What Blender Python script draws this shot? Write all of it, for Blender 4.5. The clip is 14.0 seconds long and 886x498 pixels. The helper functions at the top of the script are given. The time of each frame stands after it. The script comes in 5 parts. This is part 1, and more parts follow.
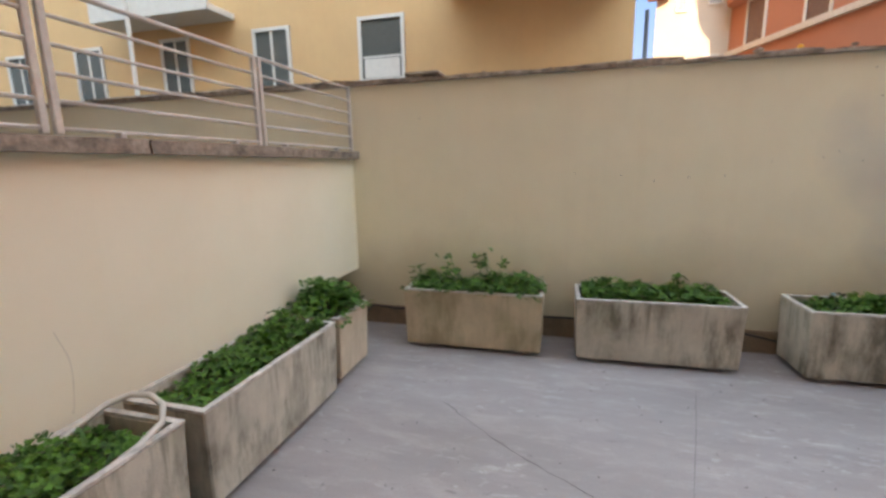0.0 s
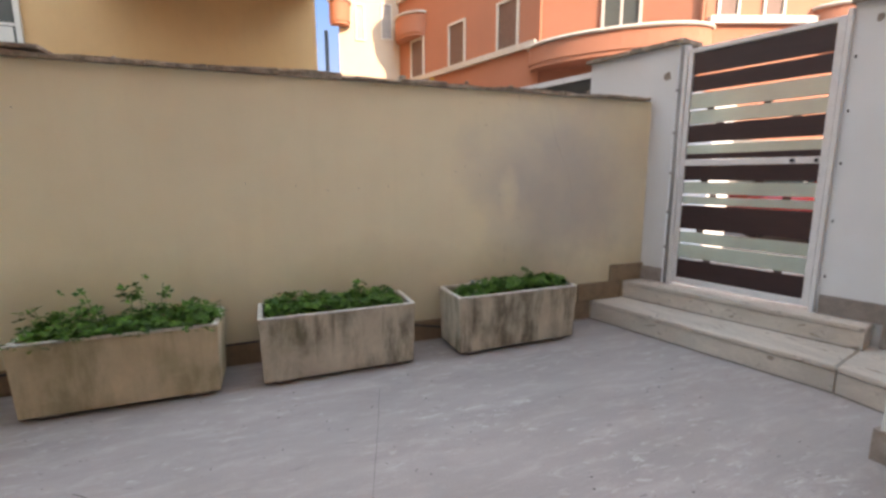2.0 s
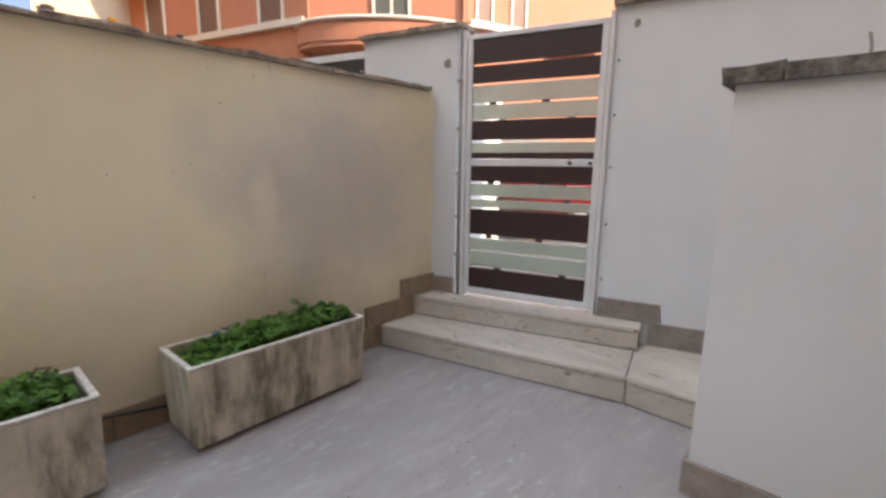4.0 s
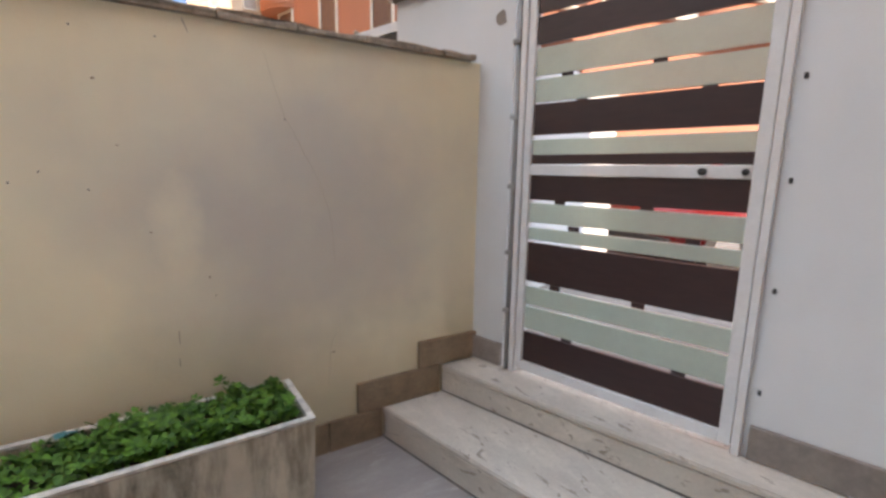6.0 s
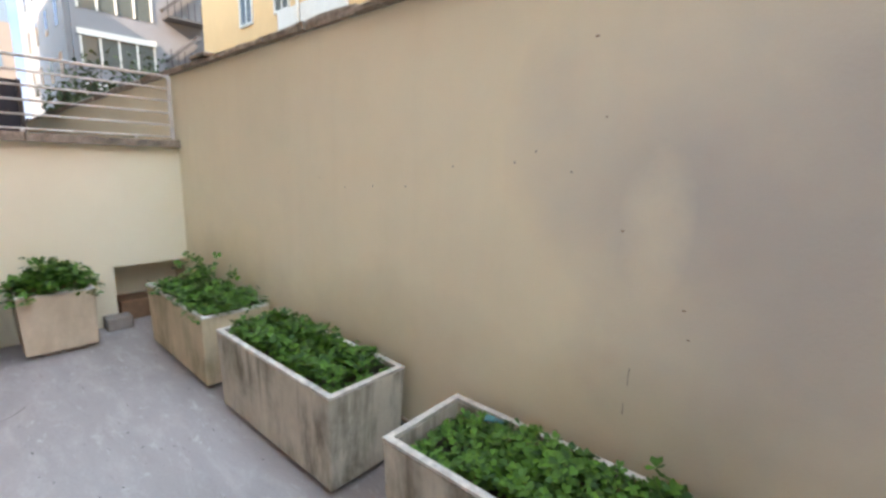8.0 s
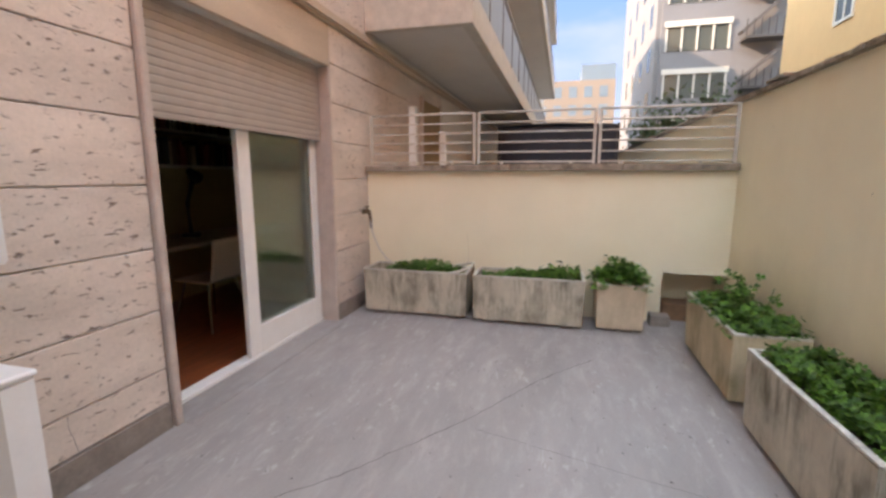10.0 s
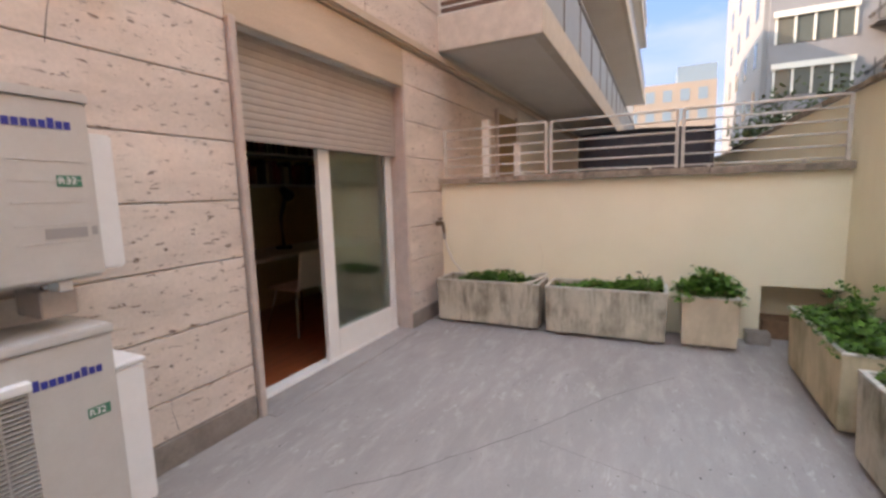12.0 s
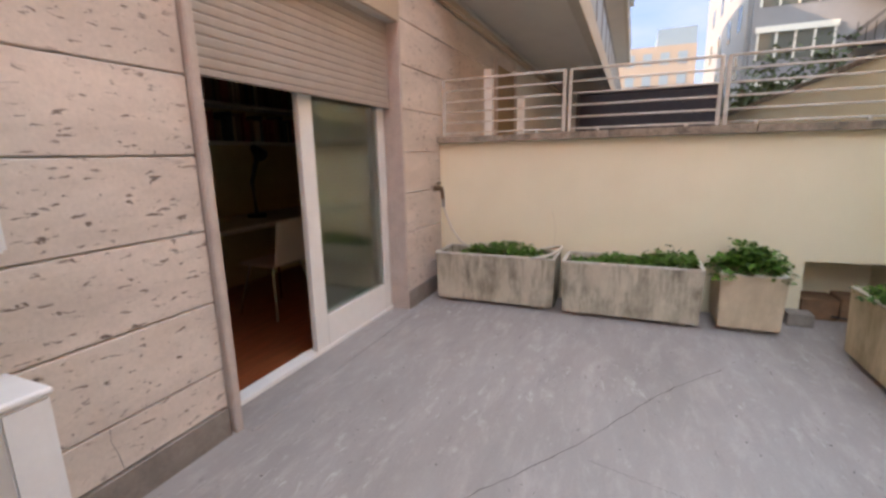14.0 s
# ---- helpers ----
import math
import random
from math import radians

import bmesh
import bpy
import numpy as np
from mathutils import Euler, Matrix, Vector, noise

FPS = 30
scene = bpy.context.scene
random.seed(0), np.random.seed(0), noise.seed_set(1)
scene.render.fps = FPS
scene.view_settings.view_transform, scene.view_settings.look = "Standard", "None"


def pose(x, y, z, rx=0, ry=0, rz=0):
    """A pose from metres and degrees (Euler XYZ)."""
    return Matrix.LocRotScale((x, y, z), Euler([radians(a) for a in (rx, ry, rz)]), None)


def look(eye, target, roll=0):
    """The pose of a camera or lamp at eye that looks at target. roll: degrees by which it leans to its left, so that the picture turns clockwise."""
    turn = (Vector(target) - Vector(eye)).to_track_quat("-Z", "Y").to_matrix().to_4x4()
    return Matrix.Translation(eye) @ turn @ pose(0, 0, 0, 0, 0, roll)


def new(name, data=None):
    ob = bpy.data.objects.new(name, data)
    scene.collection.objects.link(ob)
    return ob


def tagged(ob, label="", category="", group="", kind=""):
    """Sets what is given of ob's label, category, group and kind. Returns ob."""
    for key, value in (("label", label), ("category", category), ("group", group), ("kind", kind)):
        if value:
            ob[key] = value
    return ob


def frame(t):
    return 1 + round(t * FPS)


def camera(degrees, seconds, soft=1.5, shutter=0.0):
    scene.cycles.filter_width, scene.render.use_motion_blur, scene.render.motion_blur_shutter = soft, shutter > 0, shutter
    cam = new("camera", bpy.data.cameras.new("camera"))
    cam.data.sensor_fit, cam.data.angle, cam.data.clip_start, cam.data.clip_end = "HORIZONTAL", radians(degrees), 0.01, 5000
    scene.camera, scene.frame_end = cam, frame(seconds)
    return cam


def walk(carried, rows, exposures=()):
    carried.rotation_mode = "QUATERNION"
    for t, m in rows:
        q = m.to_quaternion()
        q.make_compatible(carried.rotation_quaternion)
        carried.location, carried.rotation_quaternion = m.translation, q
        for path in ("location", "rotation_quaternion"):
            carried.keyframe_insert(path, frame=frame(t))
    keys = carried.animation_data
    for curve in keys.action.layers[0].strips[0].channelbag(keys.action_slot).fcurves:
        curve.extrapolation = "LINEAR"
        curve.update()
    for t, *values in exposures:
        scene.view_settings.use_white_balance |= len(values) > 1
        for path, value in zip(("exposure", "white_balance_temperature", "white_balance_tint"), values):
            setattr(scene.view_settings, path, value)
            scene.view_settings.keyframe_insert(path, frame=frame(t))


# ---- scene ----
cam = camera(89.6, 14.0, 2.9)
PATH = [
    (0, (0.249, 0.279, 1.353), (-0.279, 2.172, 0.985), -1.0),
    (0.5, (0.256, 0.262, 1.364), (0.013, 2.215, 1.008), -0.6),
    (1, (0.288, 0.261, 1.35), (0.359, 2.232, 1.021), -0.4),
    (1.5, (0.382, 0.316, 1.329), (0.756, 2.256, 1.018), -0.2),
    (2, (0.486, 0.431, 1.335), (1.174, 2.28, 1.008), -0.1),
    (2.5, (0.595, 0.588, 1.324), (1.601, 2.284, 0.99), -0.1),
    (3, (0.696, 0.767, 1.346), (1.998, 2.245, 0.999), -0.4),
    (3.2, (0.734, 0.848, 1.357), (2.142, 2.225, 1.008), -0.6),
    (5.3, (1.869, 1.507, 1.456), (3.327, 2.822, 1.078), 1.2),
    (5.5, (1.99, 1.561, 1.434), (3.36, 2.974, 1.075), 0.9),
    (6, (2.299, 1.702, 1.425), (3.33, 3.38, 1.08), 0.9),
    (6.5, (2.497, 1.925, 1.393), (3.1, 3.806, 1.079), 1.6),
    (7, (2.596, 2.162, 1.388), (2.661, 4.136, 1.068), 2.9),
    (7.5, (2.548, 2.295, 1.364), (2.034, 4.195, 1.01), 2.5),
    (8, (2.716, 2.441, 1.349), (1.398, 3.898, 0.976), 1.7),
    (8.5, (2.761, 2.383, 1.352), (1.035, 3.316, 0.962), 0.7),
    (9, (2.882, 2.28, 1.349), (0.948, 2.636, 0.988), 0.9),
    (9.2, (2.908, 2.236, 1.367), (0.946, 2.385, 1.008), 0.9),
    (11.3, (2.985, 2.49, 1.337), (1.237, 1.547, 1.104), -1.2),
    (11.5, (2.983, 2.495, 1.331), (1.23, 1.561, 1.102), -1.5),
    (12, (2.961, 2.443, 1.331), (1.176, 1.576, 1.079), -1.7),
    (12.5, (2.928, 2.289, 1.322), (1.104, 1.524, 1.026), -1.6),
    (13, (2.861, 2.144, 1.312), (1.019, 1.446, 0.966), -1.4),
    (13.5, (2.724, 2.05, 1.299), (0.891, 1.349, 0.914), -1.3),
    (14, (2.537, 1.999, 1.297), (0.733, 1.237, 0.89), -1.2),
]
EXPOSURES = [(t, e + 0.5, k, g) for t, e, k, g in ((0, 3.14, 9000, 25), (1.5, 3.07, 9300, 26), (3.2, 2.98, 9300, 27), (5.3, 3.1, 9200, 27), (6.5, 3.24, 9000, 27), (7.5, 3.46, 8100, 21),
                                                   (8.2, 3.41, 8900, 25), (9.0, 3.19, 9600, 28), (11.3, 3.12, 9600, 29), (14, 3.15, 9600, 29))]
walk(cam, [(t, look(eye, target, roll)) for t, eye, target, roll in PATH], EXPOSURES)

# ---- sky and sun ----
SUN_AZ, SUN_EL = 160.0, 27.0
world = bpy.data.worlds.new("sky")
scene.world = world
world.use_nodes = True
wn = world.node_tree.nodes
sky = wn.new("ShaderNodeTexSky")
sky.sky_type, sky.sun_disc = "NISHITA", False
sky.sun_elevation, sky.sun_rotation = radians(SUN_EL), radians(SUN_AZ)
sky.air_density, sky.dust_density, sky.ozone_density = 2.2, 0.0, 3.0
wn["Background"].inputs[1].default_value = 0.15
world.node_tree.links.new(sky.outputs[0], wn["Background"].inputs[0])
sun = new("sun", bpy.data.lights.new("sun", "SUN"))
sun.data.energy, sun.data.angle, sun.data.color = 0.8, radians(0.6), (1.0, 0.93, 0.82)
saz, sel = radians(SUN_AZ), radians(SUN_EL)
sun_way = Vector((math.sin(saz) * math.cos(sel), math.cos(saz) * math.cos(sel), math.sin(sel)))
sun.matrix_world = look(sun_way * 50, (0, 0, 0))


# ---- materials ----
def shader(name):
    m = bpy.data.materials.new(name)
    m.use_nodes = True
    nt = m.node_tree
    return m, nt, nt.nodes["Principled BSDF"]


def noise_node(nt, scale, detail=4.0, rough=0.6, stretch=None, distortion=0.0, world=False):
    tc = nt.nodes.new("ShaderNodeNewGeometry" if world else "ShaderNodeTexCoord")
    mp = nt.nodes.new("ShaderNodeMapping")
    if stretch:
        mp.inputs["Scale"].default_value = stretch
    nz = nt.nodes.new("ShaderNodeTexNoise")
    nz.inputs["Scale"].default_value = scale
    nz.inputs["Detail"].default_value = detail
    nz.inputs["Roughness"].default_value = rough
    nz.inputs["Distortion"].default_value = distortion
    nt.links.new(tc.outputs["Position" if world else "Object"], mp.inputs["Vector"])
    nt.links.new(mp.outputs["Vector"], nz.inputs["Vector"])
    return nz.outputs["Fac"]


def ramp(nt, fac, lo, hi, c0=(0, 0, 0), c1=(1, 1, 1)):
    r = nt.nodes.new("ShaderNodeValToRGB")
    e = r.color_ramp.elements
    e[0].position, e[1].position = lo, hi
    e[0].color, e[1].color = (*c0, 1), (*c1, 1)
    nt.links.new(fac, r.inputs["Fac"])
    return r.outputs["Color"]


def mix(nt, fac, a, b, mode="MIX"):
    n = nt.nodes.new("ShaderNodeMix")
    n.data_type, n.blend_type = "RGBA", mode
    for sock, v in ((n.inputs[0], fac), (n.inputs[6], a), (n.inputs[7], b)):
        if isinstance(v, bpy.types.NodeSocket):
            nt.links.new(v, sock)
        elif isinstance(v, (int, float)):
            sock.default_value = v
        else:
            sock.default_value = (*v, 1)
    return n.outputs[2]


def math_node(nt, op, a, b=0.0, clamp=False):
    n = nt.nodes.new("ShaderNodeMath")
    n.operation, n.use_clamp = op, clamp
    for i, v in enumerate((a, b)):
        if isinstance(v, bpy.types.NodeSocket):
            nt.links.new(v, n.inputs[i])
        else:
            n.inputs[i].default_value = v
    return n.outputs[0]


def bump(nt, bsdf, fac, strength, dist=0.01):
    b = nt.nodes.new("ShaderNodeBump")
    b.inputs["Strength"].default_value, b.inputs["Distance"].default_value = strength, dist
    nt.links.new(fac, b.inputs["Height"])
    nt.links.new(b.outputs[0], bsdf.inputs["Normal"])


def place(nt):
    """x, y and z of a point in the place."""
    g = nt.nodes.new("ShaderNodeNewGeometry")
    sp = nt.nodes.new("ShaderNodeSeparateXYZ")
    nt.links.new(g.outputs["Position"], sp.inputs[0])
    return sp.outputs


def plain(name, base, rough=0.6, metal=0.0, vary=0.12, scale=8.0, grain=60.0, relief=0.15, random_tint=0.0, stretch=None):
    """A worn surface: a base colour with blotches, fine grain and relief."""
    m, nt, b = shader(name)
    n1 = noise_node(nt, scale, 5, 0.65, stretch)
    n2 = noise_node(nt, grain, 3, 0.6, stretch)
    dark = [c * (1 - vary * 1.6) for c in base]
    light = [min(1, c * (1 + vary * 0.7)) for c in base]
    col = ramp(nt, n1, 0.3, 0.7, dark, light)
    col = mix(nt, vary, col, ramp(nt, n2, 0.35, 0.65, (0.55, 0.55, 0.55), (1.25, 1.25, 1.25)), "MULTIPLY")
    if random_tint:
        oi = nt.nodes.new("ShaderNodeObjectInfo")
        col = mix(nt, random_tint, col, ramp(nt, oi.outputs["Random"], 0, 1, (0.6, 0.58, 0.55), (1.25, 1.22, 1.2)), "MULTIPLY")
    nt.links.new(col, b.inputs["Base Color"])
    b.inputs["Roughness"].default_value, b.inputs["Metallic"].default_value = rough, metal
    if relief:
        bump(nt, b, n2, relief, 0.004)
    return m


def plaster(name, base, stain, grey=None, low=None, streak=0.25):
    """Old painted plaster: blotches, run marks, a grey patch with a pale smear, and dirt low down."""
    m, nt, b = shader(name)
    big = noise_node(nt, 0.9, 4, 0.6)
    mid = noise_node(nt, 3.5, 6, 0.65)
    run = noise_node(nt, 2.0, 5, 0.6, (5.0, 5.0, 0.35))
    fine = noise_node(nt, 90, 3, 0.6)
    col = mix(nt, ramp(nt, big, 0.35, 0.7), base, [c * 0.93 for c in base])
    col = mix(nt, math_node(nt, "MULTIPLY", ramp(nt, mid, 0.45, 0.8), 0.35), col, stain)
    col = mix(nt, math_node(nt, "MULTIPLY", ramp(nt, run, 0.5, 0.75), streak), col, stain)
    x, y, z = place(nt)
    if grey:
        gx, gz, rx, rz, colour, amount = grey
        dx = math_node(nt, "DIVIDE", math_node(nt, "SUBTRACT", x, gx), rx)
        dz = math_node(nt, "DIVIDE", math_node(nt, "SUBTRACT", z, gz), rz)
        d = math_node(nt, "ADD", math_node(nt, "MULTIPLY", dx, dx), math_node(nt, "MULTIPLY", dz, dz))
        d = math_node(nt, "ADD", d, math_node(nt, "MULTIPLY", math_node(nt, "SUBTRACT", noise_node(nt, 1.3, 4, 0.55), 0.5), 1.7))
        f = math_node(nt, "MULTIPLY", ramp(nt, d, 0.0, 1.0, (1, 1, 1), (0, 0, 0)), amount)
        col = mix(nt, f, col, colour)
        dx = math_node(nt, "DIVIDE", math_node(nt, "SUBTRACT", x, gx - 0.58), 0.10)
        dz = math_node(nt, "DIVIDE", math_node(nt, "SUBTRACT", z, gz - 0.04), 0.24)
        d = math_node(nt, "ADD", math_node(nt, "MULTIPLY", dx, dx), math_node(nt, "MULTIPLY", dz, dz))
        d = math_node(nt, "ADD", d, math_node(nt, "MULTIPLY", math_node(nt, "SUBTRACT", noise_node(nt, 5, 5, 0.7), 0.5), 1.5))
        col = mix(nt, math_node(nt, "MULTIPLY", ramp(nt, d, 0.0, 1.2, (1, 1, 1), (0, 0, 0)), 0.4), col, [min(1, c * 1.08) for c in base])
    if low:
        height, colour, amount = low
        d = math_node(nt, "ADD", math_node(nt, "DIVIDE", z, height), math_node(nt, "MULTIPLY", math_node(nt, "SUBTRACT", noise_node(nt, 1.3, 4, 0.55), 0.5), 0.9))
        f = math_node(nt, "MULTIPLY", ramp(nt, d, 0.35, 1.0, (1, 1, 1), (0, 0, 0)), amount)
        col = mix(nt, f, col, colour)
    nt.links.new(col, b.inputs["Base Color"])
    b.inputs["Roughness"].default_value = 0.85
    bump(nt, b, math_node(nt, "ADD", fine, math_node(nt, "MULTIPLY", mid, 0.8)), 0.14, 0.006)
    return m


def travertine(name, base, hole, stretch, pits=0.62, tint=0.0, scale=9.0, depth=0.9, veins=0.0):
    """Travertine: soft bands along the bed and dark lens-shaped pits."""
    m, nt, b = shader(name)
    band = noise_node(nt, 2.2, 5, 0.6, stretch, 0.3)
    pit = noise_node(nt, scale, 4, 0.62, stretch, 0.6)
    gate_n = noise_node(nt, 2.5, 2, 0.5)
    fine = noise_node(nt, 70, 3, 0.6)
    col = ramp(nt, band, 0.3, 0.72, [c * 0.8 for c in base], [min(1, c * 1.08) for c in base])
    if veins:
        vein = noise_node(nt, 7.0, 8, 0.76, stretch, 0.35)
        grime = noise_node(nt, 1.3, 6, 0.7)
        col = mix(nt, math_node(nt, "MULTIPLY", ramp(nt, vein, 0.48, 0.66), veins), col, [min(1, c * 1.45) for c in base])
        col = mix(nt, math_node(nt, "MULTIPLY", ramp(nt, grime, 0.5, 0.72), veins * 0.5), col, [c * 0.66 for c in base])
    mask = math_node(nt, "MULTIPLY", ramp(nt, pit, pits, pits + 0.045), ramp(nt, gate_n, 0.37, 0.48))
    col = mix(nt, mask, col, hole)
    col = mix(nt, 0.25, col, ramp(nt, fine, 0.3, 0.7, (0.7, 0.7, 0.7), (1.15, 1.15, 1.15)), "MULTIPLY")
    if tint:
        oi = nt.nodes.new("ShaderNodeObjectInfo")
        col = mix(nt, tint, col, ramp(nt, oi.outputs["Random"], 0, 1, (0.75, 0.72, 0.7), (1.15, 1.13, 1.1)), "MULTIPLY")
    nt.links.new(col, b.inputs["Base Color"])
    b.inputs["Roughness"].default_value = 0.7
    h = math_node(nt, "SUBTRACT", math_node(nt, "MULTIPLY", fine, 0.15), mask)
    bump(nt, b, h, depth, 0.006)
    return m


def terrace_stone(name):
    """Worn travertine paving: long pale streaks, chalky flecks, pits and trodden-in grime."""
    m, nt, b = shader(name)
    along = (0.5, 1.7, 1.0)
    band = noise_node(nt, 1.5, 6, 0.62, along, 0.3)
    streak = noise_node(nt, 5.0, 9, 0.74, along, 0.35)
    fleck = noise_node(nt, 12.0, 7, 0.72, (0.6, 1.7, 1.0), 0.6)
    cloud = noise_node(nt, 0.9, 5, 0.65)
    pit = noise_node(nt, 26.0, 4, 0.6, (0.5, 1.6, 1.0), 0.5)
    fine = noise_node(nt, 85, 3, 0.6)
    col = ramp(nt, band, 0.3, 0.7, (0.265, 0.24, 0.232), (0.345, 0.315, 0.305))
    col = mix(nt, math_node(nt, "MULTIPLY", ramp(nt, streak, 0.51, 0.66), 0.34), col, (0.48, 0.445, 0.43))
    col = mix(nt, math_node(nt, "MULTIPLY", ramp(nt, streak, 0.28, 0.44, (1, 1, 1), (0, 0, 0)), 0.4), col, (0.24, 0.21, 0.20))
    chalk = math_node(nt, "MULTIPLY", ramp(nt, fleck, 0.56, 0.64), ramp(nt, cloud, 0.42, 0.58))
    col = mix(nt, math_node(nt, "MULTIPLY", chalk, 0.48), col, (0.60, 0.59, 0.58))
    col = mix(nt, math_node(nt, "MULTIPLY", ramp(nt, noise_node(nt, 0.8, 6, 0.7), 0.5, 0.75), 0.3), col, (0.23, 0.20, 0.18))
    mask = math_node(nt, "MULTIPLY", ramp(nt, pit, 0.65, 0.69), ramp(nt, cloud, 0.4, 0.55))
    col = mix(nt, math_node(nt, "MULTIPLY", mask, 0.6), col, (0.14, 0.12, 0.115))
    col = mix(nt, 0.2, col, ramp(nt, fine, 0.3, 0.7, (0.7, 0.7, 0.7), (1.15, 1.15, 1.15)), "MULTIPLY")
    nt.links.new(col, b.inputs["Base Color"])
    nt.links.new(ramp(nt, streak, 0.35, 0.65, (0.62, 0.62, 0.62), (0.46, 0.46, 0.46)), b.inputs["Roughness"])
    bump(nt, b, math_node(nt, "SUBTRACT", math_node(nt, "ADD", math_node(nt, "MULTIPLY", fine, 0.2), math_node(nt, "MULTIPLY", streak, 0.5)), mask), 0.25, 0.005)
    return m


def planter_concrete(name, base, stain, amount):
    """Cast concrete with black run-off streaks, brown blotches and pale lime edges."""
    m, nt, b = shader(name)
    blot = noise_node(nt, 4.0, 6, 0.65, world=True)
    run = noise_node(nt, 3.8, 7, 0.66, (1.8, 1.8, 0.5), 0.1, world=True)
    mottle = noise_node(nt, 38.0, 4, 0.7, world=True)
    patch = noise_node(nt, 2.3, 4, 0.6, world=True)
    fine = noise_node(nt, 120, 3, 0.6)
    col = ramp(nt, blot, 0.3, 0.7, [c * 0.82 for c in base], [min(1, c * 1.12) for c in base])
    brown = math_node(nt, "MULTIPLY", ramp(nt, noise_node(nt, 3.4, 6, 0.7, (1, 1, 0.7), world=True), 0.45, 0.68), 0.38 * amount)
    col = mix(nt, brown, col, (0.30, 0.24, 0.17))
    wet = math_node(nt, "MULTIPLY", math_node(nt, "MULTIPLY", ramp(nt, run, 0.42, 0.60), ramp(nt, patch, 0.33, 0.55)), ramp(nt, mottle, 0.2, 0.6, (0.75, 0.75, 0.75)))
    col = mix(nt, math_node(nt, "MULTIPLY", wet, amount), col, stain)
    drip = noise_node(nt, 9.0, 5, 0.6, (1.6, 1.6, 0.12), 0.2, world=True)
    reach = math_node(nt, "ADD", place(nt)[2], math_node(nt, "MULTIPLY", drip, 0.5))
    drips = math_node(nt, "MULTIPLY", ramp(nt, drip, 0.50, 0.66), ramp(nt, reach, 0.45, 0.68))
    col = mix(nt, math_node(nt, "MULTIPLY", drips, 0.75 * amount), col, [c * 1.3 for c in stain])
    moss = math_node(nt, "MULTIPLY", ramp(nt, noise_node(nt, 3.1, 5, 0.6, world=True), 0.55, 0.75), 0.3)
    col = mix(nt, moss, col, (0.24, 0.24, 0.12))
    nt.links.new(col, b.inputs["Base Color"])
    b.inputs["Roughness"].default_value = 0.88
    bump(nt, b, math_node(nt, "ADD", fine, blot), 0.35, 0.005)
    return m


def leafy(name, base, tint):
    m, nt, b = shader(name)
    g = nt.nodes.new("ShaderNodeNewGeometry")
    col = ramp(nt, g.outputs["Random Per Island"], 0, 1, base, tint)
    col = mix(nt, 0.3, col, ramp(nt, noise_node(nt, 14, 2), 0.3, 0.7, (0.6, 0.6, 0.6), (1.2, 1.2, 1.1)), "MULTIPLY")
    nt.links.new(col, b.inputs["Base Color"])
    b.inputs["Roughness"].default_value = 0.68
    b.inputs["Transmission Weight"].default_value = 0.0
    b.inputs["Subsurface Weight"].default_value = 0.0
    return m


def glass(name, tint=(0.9, 0.95, 0.93), rough=0.02):
    m, nt, b = shader(name)
    b.inputs["Base Color"].default_value = (*tint, 1)
    b.inputs["Roughness"].default_value = rough
    b.inputs["Transmission Weight"].default_value = 1.0
    b.inputs["IOR"].default_value = 1.9
    return m


M_NORTH = plaster("cream_plaster_grey_patch", (0.88, 0.795, 0.59), (0.77, 0.69, 0.50), (2.9, 1.24, 1.05, 1.0, (0.53, 0.507, 0.468), 0.88), (0.85, (0.39, 0.345, 0.235), 0.6))
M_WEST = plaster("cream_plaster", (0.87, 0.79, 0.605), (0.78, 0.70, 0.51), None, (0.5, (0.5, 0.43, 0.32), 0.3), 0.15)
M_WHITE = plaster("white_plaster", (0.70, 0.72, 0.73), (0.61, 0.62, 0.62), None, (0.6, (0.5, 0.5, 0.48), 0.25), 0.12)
M_OCHRE = plaster("ochre_plaster", (0.62, 0.39, 0.19), (0.53, 0.33, 0.165), None, None, 0.25)
M_PINK = plaster("salmon_plaster", (0.45, 0.185, 0.115), (0.40, 0.16, 0.10), None, None, 0.15)
M_PALE = plaster("pale_plaster", (0.56, 0.47, 0.37), (0.50, 0.42, 0.33), None, None, 0.15)
M_GREYB = plaster("grey_plaster", (0.20, 0.20, 0.21), (0.17, 0.17, 0.18), None, None, 0.15)
M_SOFFIT = plaster("soffit_plaster", (0.72, 0.68, 0.63), (0.60, 0.56, 0.52), None, None, 0.2)
M_FACADE = travertine("travertine_cladding", (0.72, 0.615, 0.55), (0.21, 0.15, 0.125), (0.75, 0.75, 2.5), 0.608, 0.15, 19.0, 0.8)
M_FLOOR = terrace_stone("travertine_floor")
M_STEP = travertine("travertine_step", (0.55, 0.495, 0.435), (0.28, 0.23, 0.19), (1.9, 0.6, 1.6), 0.605, 0.15, 14.0, 0.5, 0.4)
M_SKIRT = plain("grey_stone_skirting", (0.29, 0.245, 0.22), 0.7, vary=0.18, random_tint=0.2)
M_SKIRT_N = plain("brown_stone_skirting", (0.30, 0.22, 0.15), 0.75, vary=0.2, random_tint=0.2)
M_COPING = plain("weathered_coping_stone", (0.38, 0.31, 0.25), 0.9, vary=0.4, scale=12, relief=0.6, random_tint=0.35)
M_COPING_DARK = plain("blackened_coping_stone", (0.19, 0.18, 0.165), 0.9, vary=0.5, scale=16, relief=0.6, random_tint=0.3)
M_PLANTER = planter_concrete("stained_concrete", (0.58, 0.525, 0.425), (0.10, 0.088, 0.062), 0.86)
M_PLANTER_WARM = planter_concrete("ochre_stained_concrete", (0.62, 0.50, 0.34), (0.20, 0.17, 0.09), 0.6)
